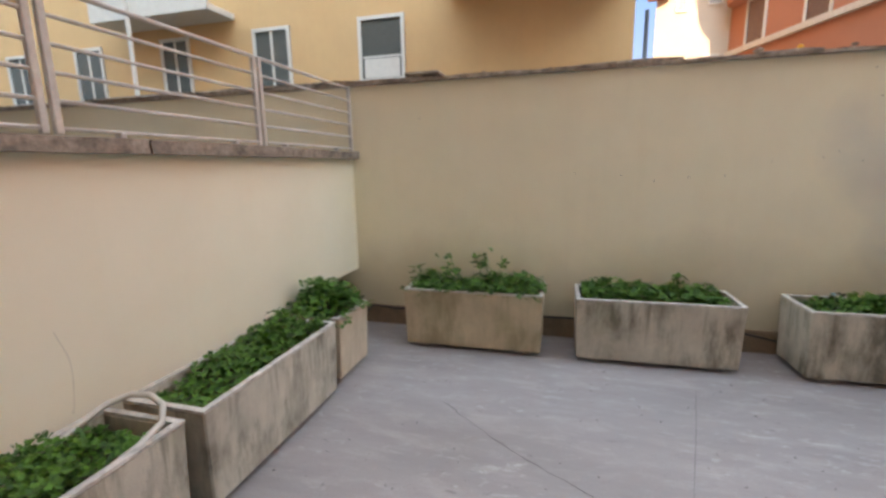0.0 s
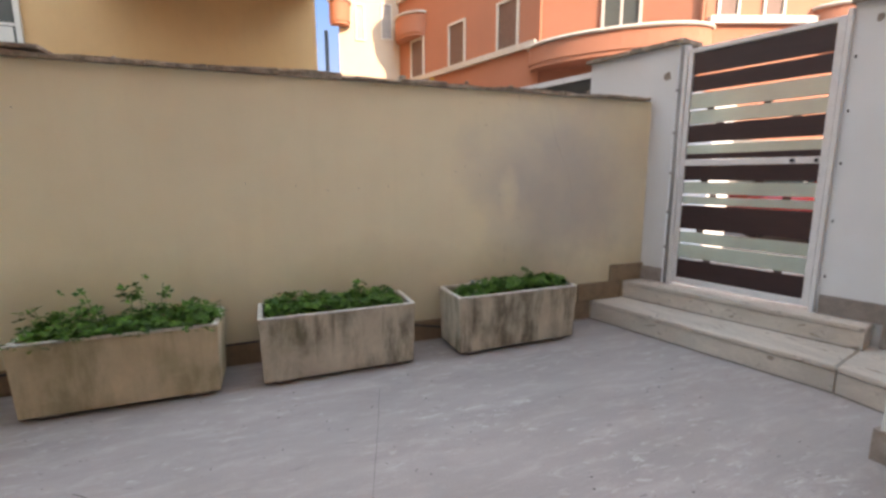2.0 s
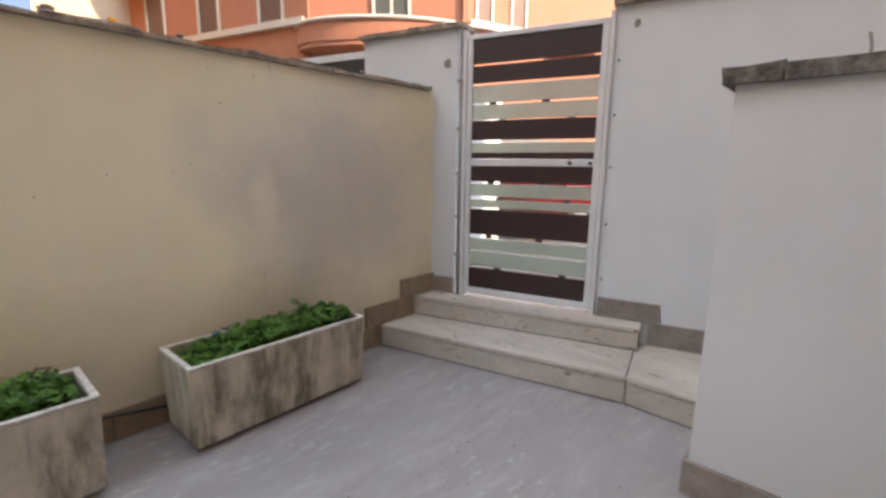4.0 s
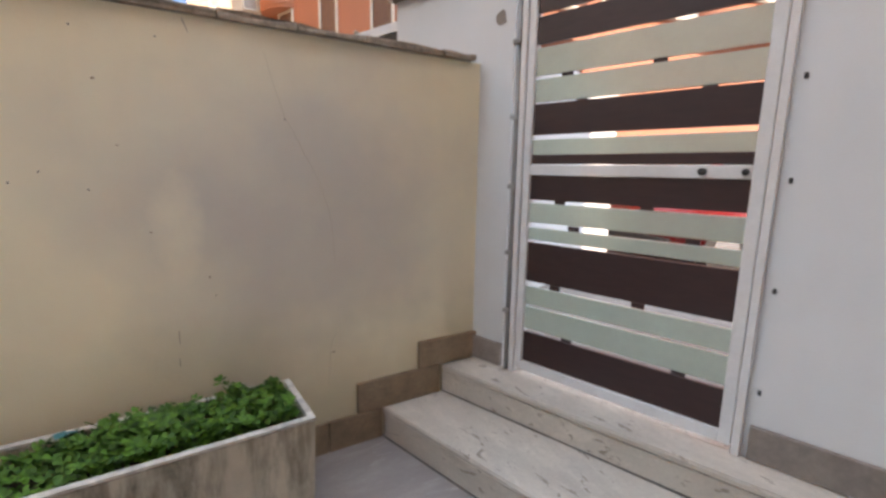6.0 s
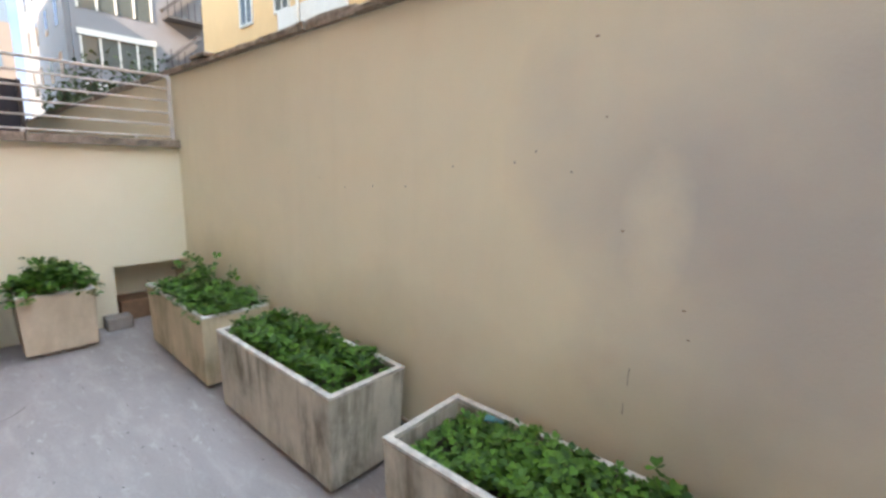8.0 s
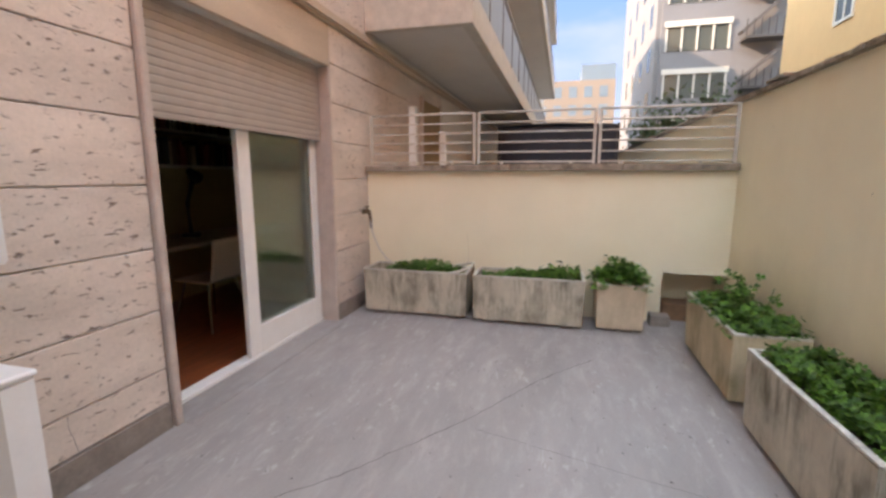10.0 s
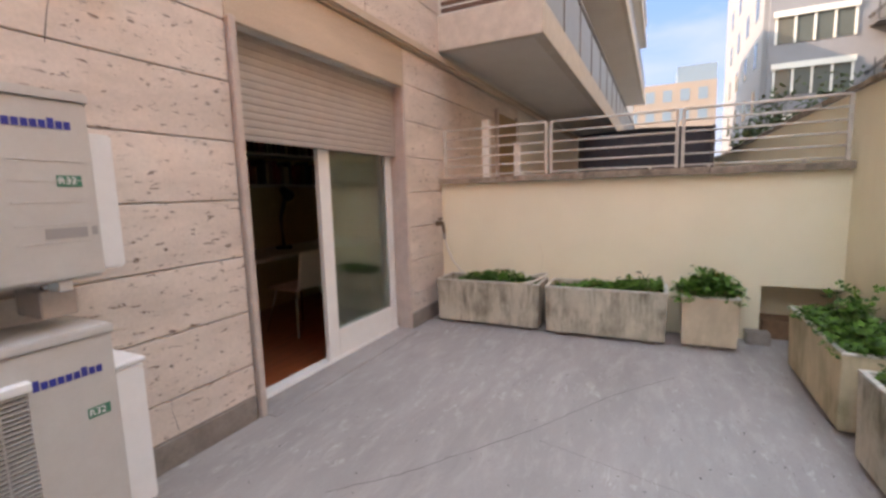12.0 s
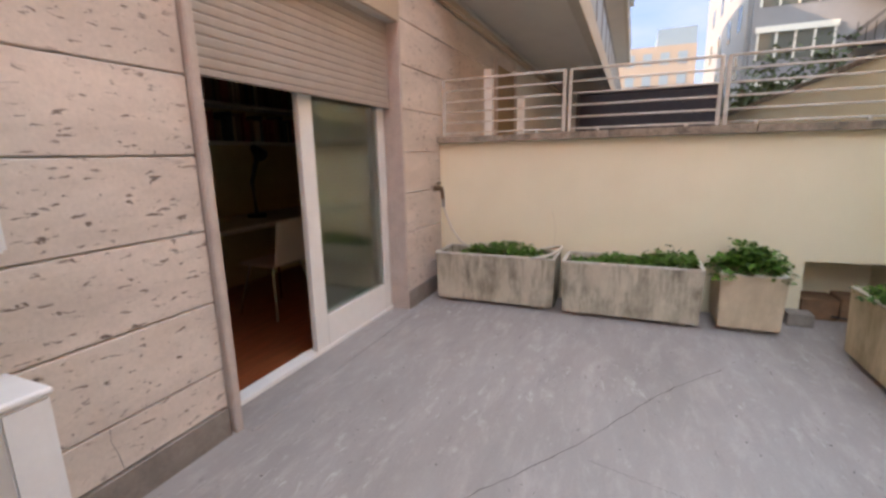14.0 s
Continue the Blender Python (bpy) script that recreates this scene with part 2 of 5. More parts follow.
M_PLANTER_TAN = planter_concrete("tan_concrete", (0.66, 0.53, 0.39), (0.36, 0.27, 0.19), 0.4)
M_RIM = plain("pale_concrete_rim", (0.64, 0.60, 0.53), 0.85, vary=0.28, scale=14, relief=0.4)
M_SOIL = plain("dark_soil", (0.05, 0.035, 0.025), 0.95, vary=0.4, scale=20, relief=0.9)
M_LEAF = leafy("clover_leaf", (0.010, 0.060, 0.005), (0.072, 0.215, 0.016))
M_STALK = plain("green_stalk", (0.10, 0.20, 0.05), 0.6)
M_WMETAL = plain("white_painted_steel", (0.72, 0.72, 0.72), 0.4, vary=0.06, relief=0.05)
M_RAIL = plain("white_railing_paint", (0.62, 0.58, 0.52), 0.5, vary=0.15, relief=0.1)
M_SLAT_DARK = plain("dark_brown_slat", (0.045, 0.020, 0.020), 0.45, vary=0.15, relief=0.1, stretch=(1, 1, 6))
M_SLAT_PALE = plain("pale_frosted_slat", (0.56, 0.65, 0.57), 0.3, vary=0.05, relief=0.03)
M_SLAT_PALE.node_tree.nodes["Principled BSDF"].inputs["Transmission Weight"].default_value = 0.4
M_GREY = plain("grey_conduit", (0.30, 0.29, 0.28), 0.5, vary=0.15)
M_IRON = plain("rusty_iron", (0.09, 0.085, 0.085), 0.6, vary=0.2)
M_DARK = plain("dark_metal", (0.03, 0.03, 0.03), 0.45)
M_CASE = plain("warm_grey_casing", (0.56, 0.53, 0.50), 0.45, vary=0.04, relief=0.03)
M_CASE_W = plain("white_plastic_cover", (0.80, 0.80, 0.80), 0.4, vary=0.03, relief=0.02)
M_BLUE = plain("blue_print", (0.03, 0.04, 0.28), 0.5, vary=0.02, relief=0)
M_GREEN = plain("green_sticker", (0.03, 0.19, 0.12), 0.5, vary=0.02, relief=0)
M_LABEL = plain("grey_label", (0.36, 0.34, 0.33), 0.5, vary=0.05, relief=0)
M_COIL = plain("dark_coil_fins", (0.06, 0.06, 0.065), 0.5, metal=0.3)
M_SHUTTER = plain("beige_shutter_slat", (0.42, 0.36, 0.32), 0.5, vary=0.06, relief=0.03)
M_LINTEL = travertine("smooth_travertine", (0.56, 0.44, 0.34), (0.38, 0.29, 0.22), (0.4, 0.4, 1.6), 0.66, 0.0, 8.0, 0.3)
M_JAMB = plain("painted_jamb_stone", (0.55, 0.46, 0.41), 0.6, vary=0.1)
M_SASH = plain("white_lacquered_frame", (0.82, 0.82, 0.80), 0.3, vary=0.03, relief=0.02)
M_PANE = glass("green_tinted_glass", (0.68, 0.83, 0.73), 0.08)
M_WINDOW = plain("dark_window_glass", (0.085, 0.10, 0.095), 0.06, vary=0.05, relief=0)
M_WINDOW_B = plain("blue_window_glass", (0.17, 0.23, 0.27), 0.3, vary=0.1, relief=0)
M_FRAMEW = plain("pale_window_frame", (0.62, 0.60, 0.54), 0.5, vary=0.05)
M_BLIND = plain("brown_roller_blind", (0.16, 0.09, 0.07), 0.6, vary=0.1)
M_STRING = plain("pale_stone_band", (0.60, 0.55, 0.48), 0.7, vary=0.1)
M_GROUND = plain("street_asphalt", (0.10, 0.10, 0.10), 0.9, vary=0.2, relief=0.4)
M_PAVE = plain("pale_pavement", (0.22, 0.205, 0.19), 0.8, vary=0.15)
M_TARP = plain("dark_awning_cloth", (0.03, 0.03, 0.04), 0.8, vary=0.2)
M_BRICK = plain("brown_brick", (0.22, 0.12, 0.07), 0.85, vary=0.2, random_tint=0.3)
M_BRASS = plain("weathered_brass", (0.22, 0.16, 0.11), 0.45, metal=0.7, vary=0.2)
M_HOSE = plain("beige_hose", (0.62, 0.58, 0.50), 0.45, vary=0.08)
M_PARQUET = plain("red_brown_parquet", (0.32, 0.085, 0.035), 0.3, vary=0.3, scale=3, stretch=(1, 7, 1))
M_ROOM = plain("yellow_room_wall", (0.52, 0.40, 0.20), 0.8, vary=0.05)
M_ROOMD = plain("white_room_paint", (0.6, 0.56, 0.5), 0.8, vary=0.05)
M_SEAT = plain("white_chair_shell", (0.55, 0.47, 0.38), 0.4, vary=0.03)
M_CHROME = plain("brushed_steel", (0.6, 0.6, 0.6), 0.25, metal=1.0, vary=0.03)
M_BOOK = [plain("book_cover_" + k, c, 0.6, vary=0.1) for k, c in (("red", (0.25, 0.04, 0.03)), ("black", (0.03, 0.03, 0.03)), ("brown", (0.18, 0.08, 0.04)), ("tan", (0.4, 0.3, 0.2)))]
M_STEM = plain("shrub_bark", (0.10, 0.075, 0.05), 0.9, vary=0.3)
M_SHRUB = leafy("shrub_leaf", (0.02, 0.045, 0.015), (0.06, 0.10, 0.035))
M_RUST = plain("rust_stain", (0.36, 0.25, 0.16), 0.95, vary=0.3)
M_HAIR = plain("hairline", (0.42, 0.36, 0.28), 0.95, vary=0.2)
M_CRACK = plain("crack_filler", (0.14, 0.125, 0.12), 0.95, vary=0.3)


def hazy_sky(name):
    """Painted, faintly glowing sky: pale haze near the horizon, clear blue above."""
    m, nt, b = shader(name)
    z = place(nt)[2]
    up = math_node(nt, "DIVIDE", z, 900.0)
    col = ramp(nt, up, 0.0, 0.34, (0.46, 0.68, 1.0), (0.17, 0.44, 1.0))
    wisp = ramp(nt, noise_node(nt, 0.004, 6, 0.6, (1, 1, 3.0)), 0.5, 0.8)
    col = mix(nt, math_node(nt, "MULTIPLY", wisp, 0.35), col, (0.62, 0.78, 1.0))
    nt.links.new(col, b.inputs["Emission Color"])
    b.inputs["Emission Strength"].default_value = 0.125
    b.inputs["Base Color"].default_value = (0, 0, 0, 1)
    b.inputs["Roughness"].default_value = 1.0
    b.inputs["Specular IOR Level"].default_value = 0.0
    return m


M_HAZE = hazy_sky("hazy_sky_blue")


# ---- mesh helpers ----
def box(bm, x0, x1, y0, y1, z0, z1, m=None):
    vs = [bm.verts.new(Vector(p) if m is None else m @ Vector(p)) for p in
          ((x0, y0, z0), (x1, y0, z0), (x1, y1, z0), (x0, y1, z0), (x0, y0, z1), (x1, y0, z1), (x1, y1, z1), (x0, y1, z1))]
    for f in ((3, 2, 1, 0), (4, 5, 6, 7), (0, 1, 5, 4), (1, 2, 6, 5), (2, 3, 7, 6), (3, 0, 4, 7)):
        bm.faces.new([vs[i] for i in f])
    return vs


def bevelled(bm, width=0.004, segments=2):
    bmesh.ops.bevel(bm, geom=list(bm.edges), offset=width, segments=segments, affect="EDGES", clamp_overlap=True)
    return bm


def block(x0, x1, y0, y1, z0, z1, bevel=0.0, segments=1, m=None):
    bm = bmesh.new()
    box(bm, x0, x1, y0, y1, z0, z1, m)
    if bevel:
        bevelled(bm, bevel, segments)
    return bm


def prism(points, z0, z1, bevel=0.0):
    """An upright solid over a polygon given anticlockwise."""
    bm = bmesh.new()
    lo = [bm.verts.new((x, y, z0)) for x, y in points]
    hi = [bm.verts.new((x, y, z1)) for x, y in points]
    bm.faces.new(lo[::-1])
    bm.faces.new(hi)
    n = len(points)
    for i in range(n):
        bm.faces.new((lo[i], lo[(i + 1) % n], hi[(i + 1) % n], hi[i]))
    bmesh.ops.recalc_face_normals(bm, faces=bm.faces)
    if bevel:
        bevelled(bm, bevel, 2)
    return bm


def rod(bm, a, b, r, sides=10, r2=None):
    a, b = Vector(a), Vector(b)
    m = Matrix.Translation((a + b) / 2) @ (b - a).to_track_quat("Z", "Y").to_matrix().to_4x4()
    bmesh.ops.create_cone(bm, cap_ends=True, segments=sides, radius1=r, radius2=r if r2 is None else r2, depth=(b - a).length, matrix=m)


def tube(bm, pts, r, sides=8):
    """A bent tube through points."""
    pts = [Vector(p) for p in pts]
    rings = []
    for i, p in enumerate(pts):
        d = (pts[min(i + 1, len(pts) - 1)] - pts[max(i - 1, 0)]).normalized()
        q = d.to_track_quat("Z", "Y")
        rings.append([bm.verts.new(p + q @ Vector((r * math.cos(2 * math.pi * k / sides), r * math.sin(2 * math.pi * k / sides), 0))) for k in range(sides)])
    for a, b in zip(rings, rings[1:]):
        for k in range(sides):
            bm.faces.new((a[k], a[(k + 1) % sides], b[(k + 1) % sides], b[k]))
    bm.faces.new(rings[0][::-1])
    bm.faces.new(rings[-1])


def part(name, bm, material, parent=None, label="", smooth=False):
    me = bpy.data.meshes.new(name)
    bm.to_mesh(me)
    bm.free()
    me.materials.append(material)
    if smooth:
        for p in me.polygons:
            p.use_smooth = True
    ob = new(name, me)
    ob.parent = parent
    if label:
        tagged(ob, label)
    return ob


def thing(name, label, category, at=(0, 0, 0), turn=0.0, group="", kind=""):
    e = new(name)
    e.empty_display_size = 0.1
    e.matrix_basis = pose(*at, 0, 0, turn)
    return tagged(e, label, category, group, kind)


def solid(name, bm, material, label="", category="", kind="structure", group="", smooth=False):
    return tagged(part(name, bm, material, None, "", smooth), label, category, group, kind)


# ---- ground and floor ----
NY, WX, FY = 3.77, -1.50, 0.28
OX0, OX1, OZ = -0.74, 1.10, 2.31      # door opening
solid("ground", block(-160, 160, -160, 160, -0.6, -0.12), M_GROUND, "grey asphalt ground round the houses", "ground")
floor = solid("floor", block(WX - 0.3, 5.2, FY - 0.02, NY + 0.1, -0.12, 0.0), M_FLOOR, "pale grey streaked travertine terrace floor", "floor")
solid("threshold", block(OX0, OX1, 0.075, 0.37, -0.02, 0.006, 0.002), M_FLOOR, "grey stone threshold slab before the sliding door", "threshold")

# far glowing ring added before the sky, painted as haze all round the horizon
bm = bmesh.new()
ring_lo = [bm.verts.new((900 * math.cos(2 * math.pi * k / 96), 900 * math.sin(2 * math.pi * k / 96), -5)) for k in range(96)]
ring_hi = [bm.verts.new((900 * math.cos(2 * math.pi * k / 96), 900 * math.sin(2 * math.pi * k / 96), 425)) for k in range(96)]
for k in range(96):
    bm.faces.new((ring_lo[(k + 1) % 96], ring_lo[k], ring_hi[k], ring_hi[(k + 1) % 96]))
solid("backdrop", bm, M_HAZE, "painted backdrop of hazy pale blue sky above the horizon", "sky")

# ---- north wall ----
wall_north = solid("wall_north", block(-14.0, 3.98, NY, NY + 0.22, -0.12, 1.995), M_NORTH, "stained cream plaster garden wall with a grey patch", "wall")
rng = random.Random(4)


def coping_run(parent, x0, x1, y0, y1, z, thick, rng, along="x", step=0.42, rough=0.012, mat=M_COPING):
    """Rough coping stones laid end to end, a little uneven."""
    a = x0 if along == "x" else y0
    end = x1 if along == "x" else y1
    while a < end - 0.02:
        b = min(end, a + step * rng.uniform(0.7, 1.3))
        if end - b < 0.12:
            b = end
        bm = bmesh.new()
        j = [rng.uniform(-rough, rough) for _ in range(4)]
        if along == "x":
            vs = box(bm, a + 0.003, b - 0.003, y0 + j[0], y1 + j[1], z + j[2] * 0.15, z + thick + j[3])
        else:
            vs = box(bm, x0 + j[0], x1 + j[1], a + 0.003, b - 0.003, z + j[2] * 0.15, z + thick + j[3])
        bmesh.ops.subdivide_edges(bm, edges=list(bm.edges), cuts=2, use_grid_fill=True)
        for v in bm.verts:
            if v.co.z > z + thick * 0.4:
                v.co += Vector((rng.uniform(-1, 1) * 0.4, rng.uniform(-1, 1), rng.uniform(-1, 0.6))) * rough * 0.7
        part("coping_stone", bm, mat, parent)
        a = b


coping_run(wall_north, -14.0, -1.6, NY - 0.02, NY + 0.25, 1.996, 0.05, rng, step=1.2)
coping_run(wall_north, -1.6, 3.73, NY - 0.035, NY + 0.25, 1.996, 0.036, rng)
loose = part("coping_stone", block(-1.0, -0.72, NY - 0.05, NY + 0.2, 2.04, 2.066, 0.006), M_COPING, wall_north)

# brown skirting tiles along the north wall, stepping up with the stairs
baseboard_n = thing("baseboard", "brown stone skirting tiles along the cream wall", "skirting", kind="structure")
x = -1.45
while x < 2.9:
    part("skirting_tile", block(x, min(x + 0.48, 2.9), NY - 0.018, NY - 0.001, 0.0, 0.165, 0.002), M_SKIRT_N, baseboard_n)
    x += 0.483
part("skirting_tile", block(2.905, 3.19, NY - 0.02, NY - 0.001, 0.0, 0.165, 0.002), M_SKIRT_N, baseboard_n)
part("skirting_tile", block(3.055, 3.545, NY - 0.022, NY - 0.001, 0.168, 0.335, 0.002), M_SKIRT_N, baseboard_n)
part("skirting_tile", block(3.415, 3.80, NY - 0.024, NY - 0.001, 0.338, 0.492, 0.002), M_SKIRT_N, baseboard_n)

# ---- west wall with its opening, coping and railing ----
wall_west = thing("wall_west", "low cream plaster wall with an opening at the foot", "wall", kind="structure")
part("wall_panel", block(WX - 0.2, WX, FY, 3.235, -0.05, 1.42), M_WEST, wall_west)
part("wall_panel", block(WX - 0.2, WX, 3.235, NY, 0.475, 1.42), M_WEST, wall_west)
part("niche_back", block(WX - 0.42, WX - 0.36, 3.1, NY, -0.05, 0.6), M_WEST, wall_west)
part("niche_side", block(WX - 0.36, WX - 0.2, 3.1, 3.235, -0.05, 0.6), M_WEST, wall_west)
part("niche_top", block(WX - 0.36, WX - 0.2, 3.235, NY, 0.475, 0.55), M_WEST, wall_west)
for k in range(2):
    part("brick", block(WX - 0.33, WX - 0.08, 3.27 + 0.25 * k, 3.27 + 0.25 * k + 0.24, 0.0, 0.16 + 0.02 * k, 0.006), M_BRICK, wall_west)
part("brick", block(WX + 0.01, WX + 0.14, 3.13, 3.30, 0.0, 0.10, 0.008), M_SKIRT, wall_west)
rng = random.Random(9)
coping_run(wall_west, WX - 0.25, WX + 0.065, FY + 0.0, NY - 0.004, 1.421, 0.062, rng, "y", 0.9, 0.007)

railing = thing("railing", "white painted steel railing on the low wall", "railing", (WX + 0.015, 0, 1.484))
for y, r in ((0.345, 0.018), (1.437, 0.016), (1.484, 0.016), (2.567, 0.016), (2.614, 0.016), (3.725, 0.018)):
    part("post", block(-0.012, 0.012, y - r * 0.8, y + r * 0.8, 0.0, 0.495, 0.003), M_RAIL, railing)
for i, z in enumerate((0.02, 0.114, 0.209, 0.303, 0.398, 0.492)):
    for y0, y1 in ((0.36, 1.437), (1.487, 2.567), (2.617, 3.725)):
        bm = bmesh.new()
        rod(bm, (0, y0, z), (0, y1, z), 0.0075 if i < 5 else 0.0105, 8)
        part("bar", bm, M_RAIL, railing, smooth=True)
for y in (0.6, 1.2, 1.7, 2.35, 2.8, 3.45):
    part("bracket", block(-0.016, 0.022, y, y + 0.024, -0.004, 0.02, 0.004), M_RAIL, railing)

# ---- gate wall, set askew, with the gate and its steps ----
GU, GN = Vector((0.2677, -0.9635, 0)), Vector((-0.9635, -0.2677, 0))
GATE = Matrix(((GU.x, GN.x, 0, 3.882), (GU.y, GN.y, 0, 3.43), (0, 0, 1, 0), (0, 0, 0, 1)))   # local x along the wall, y towards the terrace
wall_gate = thing("wall_gate", "white plaster street wall round the slatted gate", "wall", kind="structure")
wall_gate.matrix_basis = GATE
part("wall_panel", block(-1.03, -0.135, -0.25, 0.0, -0.1, 2.45), M_WHITE, wall_gate)
part("wall_panel", block(1.018, 4.5, -0.25, 0.0, -0.1, 2.45), M_WHITE, wall_gate)
rng = random.Random(12)
coping_run(wall_gate, -1.06, -0.08, -0.29, 0.05, 2.451, 0.045, rng, step=0.5, rough=0.01)
coping_run(wall_gate, 1.0, 4.5, -0.29, 0.05, 2.451, 0.045, rng, step=0.6, rough=0.01)
for cx, cz, w in ((-0.22, 2.2, 0.035), (1.15, 2.33, 0.02)):
    bm = bmesh.new()
    ring = []
    for k in range(11):
        a = 2 * math.pi * k / 11
        ring.append(bm.verts.new((cx + w * math.cos(a) * rng.uniform(0.6, 1.1), 0.003, cz + w * 1.5 * math.sin(a) * rng.uniform(0.6, 1.1))))
    bm.faces.new(ring)
    bmesh.ops.recalc_face_normals(bm, faces=bm.faces)
    bmesh.ops.solidify(bm, geom=list(bm.faces), thickness=0.002)
    part("plaster_chip", bm, M_SKIRT, wall_gate)
# stone plinth pieces that follow the steps
part("plinth", block(-0.36, -0.135, 0.001, 0.022, 0.34, 0.47, 0.002), M_SKIRT, wall_gate)
part("plinth", block(1.04, 1.45, 0.001, 0.024, 0.34, 0.475, 0.002), M_SKIRT, wall_gate)
part("plinth", block(1.39, 2.2, 0.001, 0.021, 0.175, 0.338, 0.002), M_SKIRT, wall_gate)
part("plinth", block(2.203, 3.3, 0.001, 0.021, 0.175, 0.338, 0.002), M_SKIRT, wall_gate)
part("sill", block(-0.135, 1.018, -0.25, 0.0, -0.1, 0.335), M_STEP, wall_gate)
# closed end of the wall beyond the corner
solid("wall_street", block(-1.06, -0.99, -3.4, -0.26, -0.1, 2.42, 0, 1, GATE @ pose(0, 0, 0)), M_WHITE, "white plaster wall beside the lane", "wall")

conduit = thing("conduit", "grey pipe with clamps beside the gate", "pipe")
conduit.matrix_basis = GATE
bm = bmesh.new()
rod(bm, (-0.095, 0.02, 0.34), (-0.095, 0.02, 2.43), 0.014, 10)
part("pipe", bm, M_GREY, conduit, smooth=True)
for z in (0.68, 1.0, 1.35, 1.70, 2.06):
    part("clamp", block(-0.118, -0.073, 0.002, 0.042, z - 0.012, z + 0.012, 0.003), M_GREY, conduit)

gate = thing("gate", "white steel gate with dark brown and pale slats", "gate")
gate.matrix_basis = GATE
Z0, Z1, GW = 0.365, 2.385, 0.985
part("jamb", block(-0.075, -0.045, -0.03, 0.03, 0.337, 2.42, 0.003), M_WMETAL, gate)
part("jamb", block(GW + 0.004, GW + 0.0325, -0.03, 0.03, 0.337, 2.42, 0.003), M_WMETAL, gate)
part("stile", block(-0.04, 0.0, -0.02, 0.02, Z0, Z1, 0.003), M_WMETAL, gate)
part("stile", block(GW - 0.045, GW, -0.02, 0.02, Z0, Z1, 0.003), M_WMETAL, gate)
part("rail", block(0.0, GW - 0.045, -0.019, 0.019, Z1 - 0.035, Z1, 0.003), M_WMETAL, gate)
part("rail", block(0.0, GW - 0.045, -0.019, 0.019, Z0, Z0 + 0.05, 0.003), M_WMETAL, gate)
part("rail", block(0.0, GW - 0.045, -0.019, 0.019, 1.412, 1.462, 0.003), M_WMETAL, gate)
for z0, z1, m in ((2.175, 2.345, 0), (2.035, 2.155, 0), (1.89, 2.012, 1), (1.765, 1.868, 1), (1.61, 1.752, 0), (1.515, 1.582, 1), (1.468, 1.508, 0),
                  (1.29, 1.408, 0), (1.175, 1.268, 1), (1.085, 1.142, 1), (0.865, 1.065, 0), (0.74, 0.83, 1), (0.605, 0.72, 1), (0.42, 0.58, 0)):
    part("slat", block(0.002, GW - 0.047, -0.012, 0.006, z0 - 0.003, z1 + 0.003, 0.002), (M_SLAT_DARK, M_SLAT_PALE)[m], gate, ("dark brown slat", "pale sage slat")[m])
for i, z in enumerate((1.879, 1.758, 1.28, 1.157, 0.848, 0.592)):
    for u in ((0.22, 0.74) if i % 2 else (0.14, 0.55)):
        part("spacer", block(u, u + 0.055, -0.006, 0.002, z - 0.012, z + 0.012), M_SLAT_DARK, gate)
bm = bmesh.new()
rod(bm, (0.78, 0.015, 1.437), (0.78, 0.045, 1.437), 0.014, 12)
part("knob", bm, M_DARK, gate, smooth=True)
bm = bmesh.new()
rod(bm, (0.92, 0.015, 1.437), (0.92, 0.03, 1.437), 0.013, 12)
part("lock", bm, M_DARK, gate, smooth=True)
for z in (0.6, 1.0, 1.4, 1.75, 2.1):
    part("hinge_stud", block(GW + 0.062, GW + 0.074, 0.0, 0.008, z, z + 0.02, 0.002), M_DARK, gate)

# steps: riser blocks under thin overhanging treads
steps = thing("steps", "two worn travertine steps up to the gate", "steps", kind="structure")
N1 = NY - 0.026
part("riser", prism([(3.200, N1), (3.640, 2.006), (4.4, 2.2), (3.95, N1)], 0.0, 0.139), M_STEP, steps)
part("tread", prism([(3.190, N1), (3.630, 2.003), (4.4, 2.2), (3.95, N1)], 0.144, 0.176, 0.007), M_STEP, steps)
part("riser", prism([(3.642, 1.998), (3.625, 0.3), (4.75, 0.3), (4.4, 2.19)], 0.0, 0.139), M_STEP, steps)
part("tread", prism([(3.632, 1.998), (3.615, 0.3), (4.75, 0.3), (4.4, 2.195)], 0.144, 0.176, 0.007), M_STEP, steps)
part("riser", prism([(3.560, N1), (4.079, 2.10), (4.24, 2.14), (3.81, N1)], 0.177, 0.298), M_STEP, steps)
part("tread", prism([(3.550, N1), (4.073, 2.09), (4.24, 2.13), (3.81, N1)], 0.303, 0.336, 0.007), M_STEP, steps)
# dark strips in the slits under the treads and along the riser feet
for pts, z0, z1 in (([(3.206, N1), (3.646, 2.015), (4.3, 2.17), (3.9, N1)], 0.138, 0.146), ([(3.648, 1.99), (3.63, 0.31), (4.7, 0.31), (4.35, 2.17)], 0.138, 0.146), ([(3.567, N1), (4.083, 2.11), (4.22, 2.14), (3.80, N1)], 0.297, 0.305)):
    part("dark_joint", prism(pts, z0, z1), M_CRACK, steps)
part("dark_joint", prism([(3.193, N1), (3.633, 2.004), (3.66, 2.012), (3.22, N1)], 0.0005, 0.006), M_CRACK, steps)
part("dark_joint", prism([(3.634, 1.997), (3.618, 0.3), (3.65, 0.3), (3.66, 2.0)], 0.0005, 0.006), M_CRACK, steps)
part("dark_joint", prism([(3.553, N1), (4.073, 2.094), (4.10, 2.10), (3.58, N1)], 0.1765, 0.182), M_CRACK, steps)

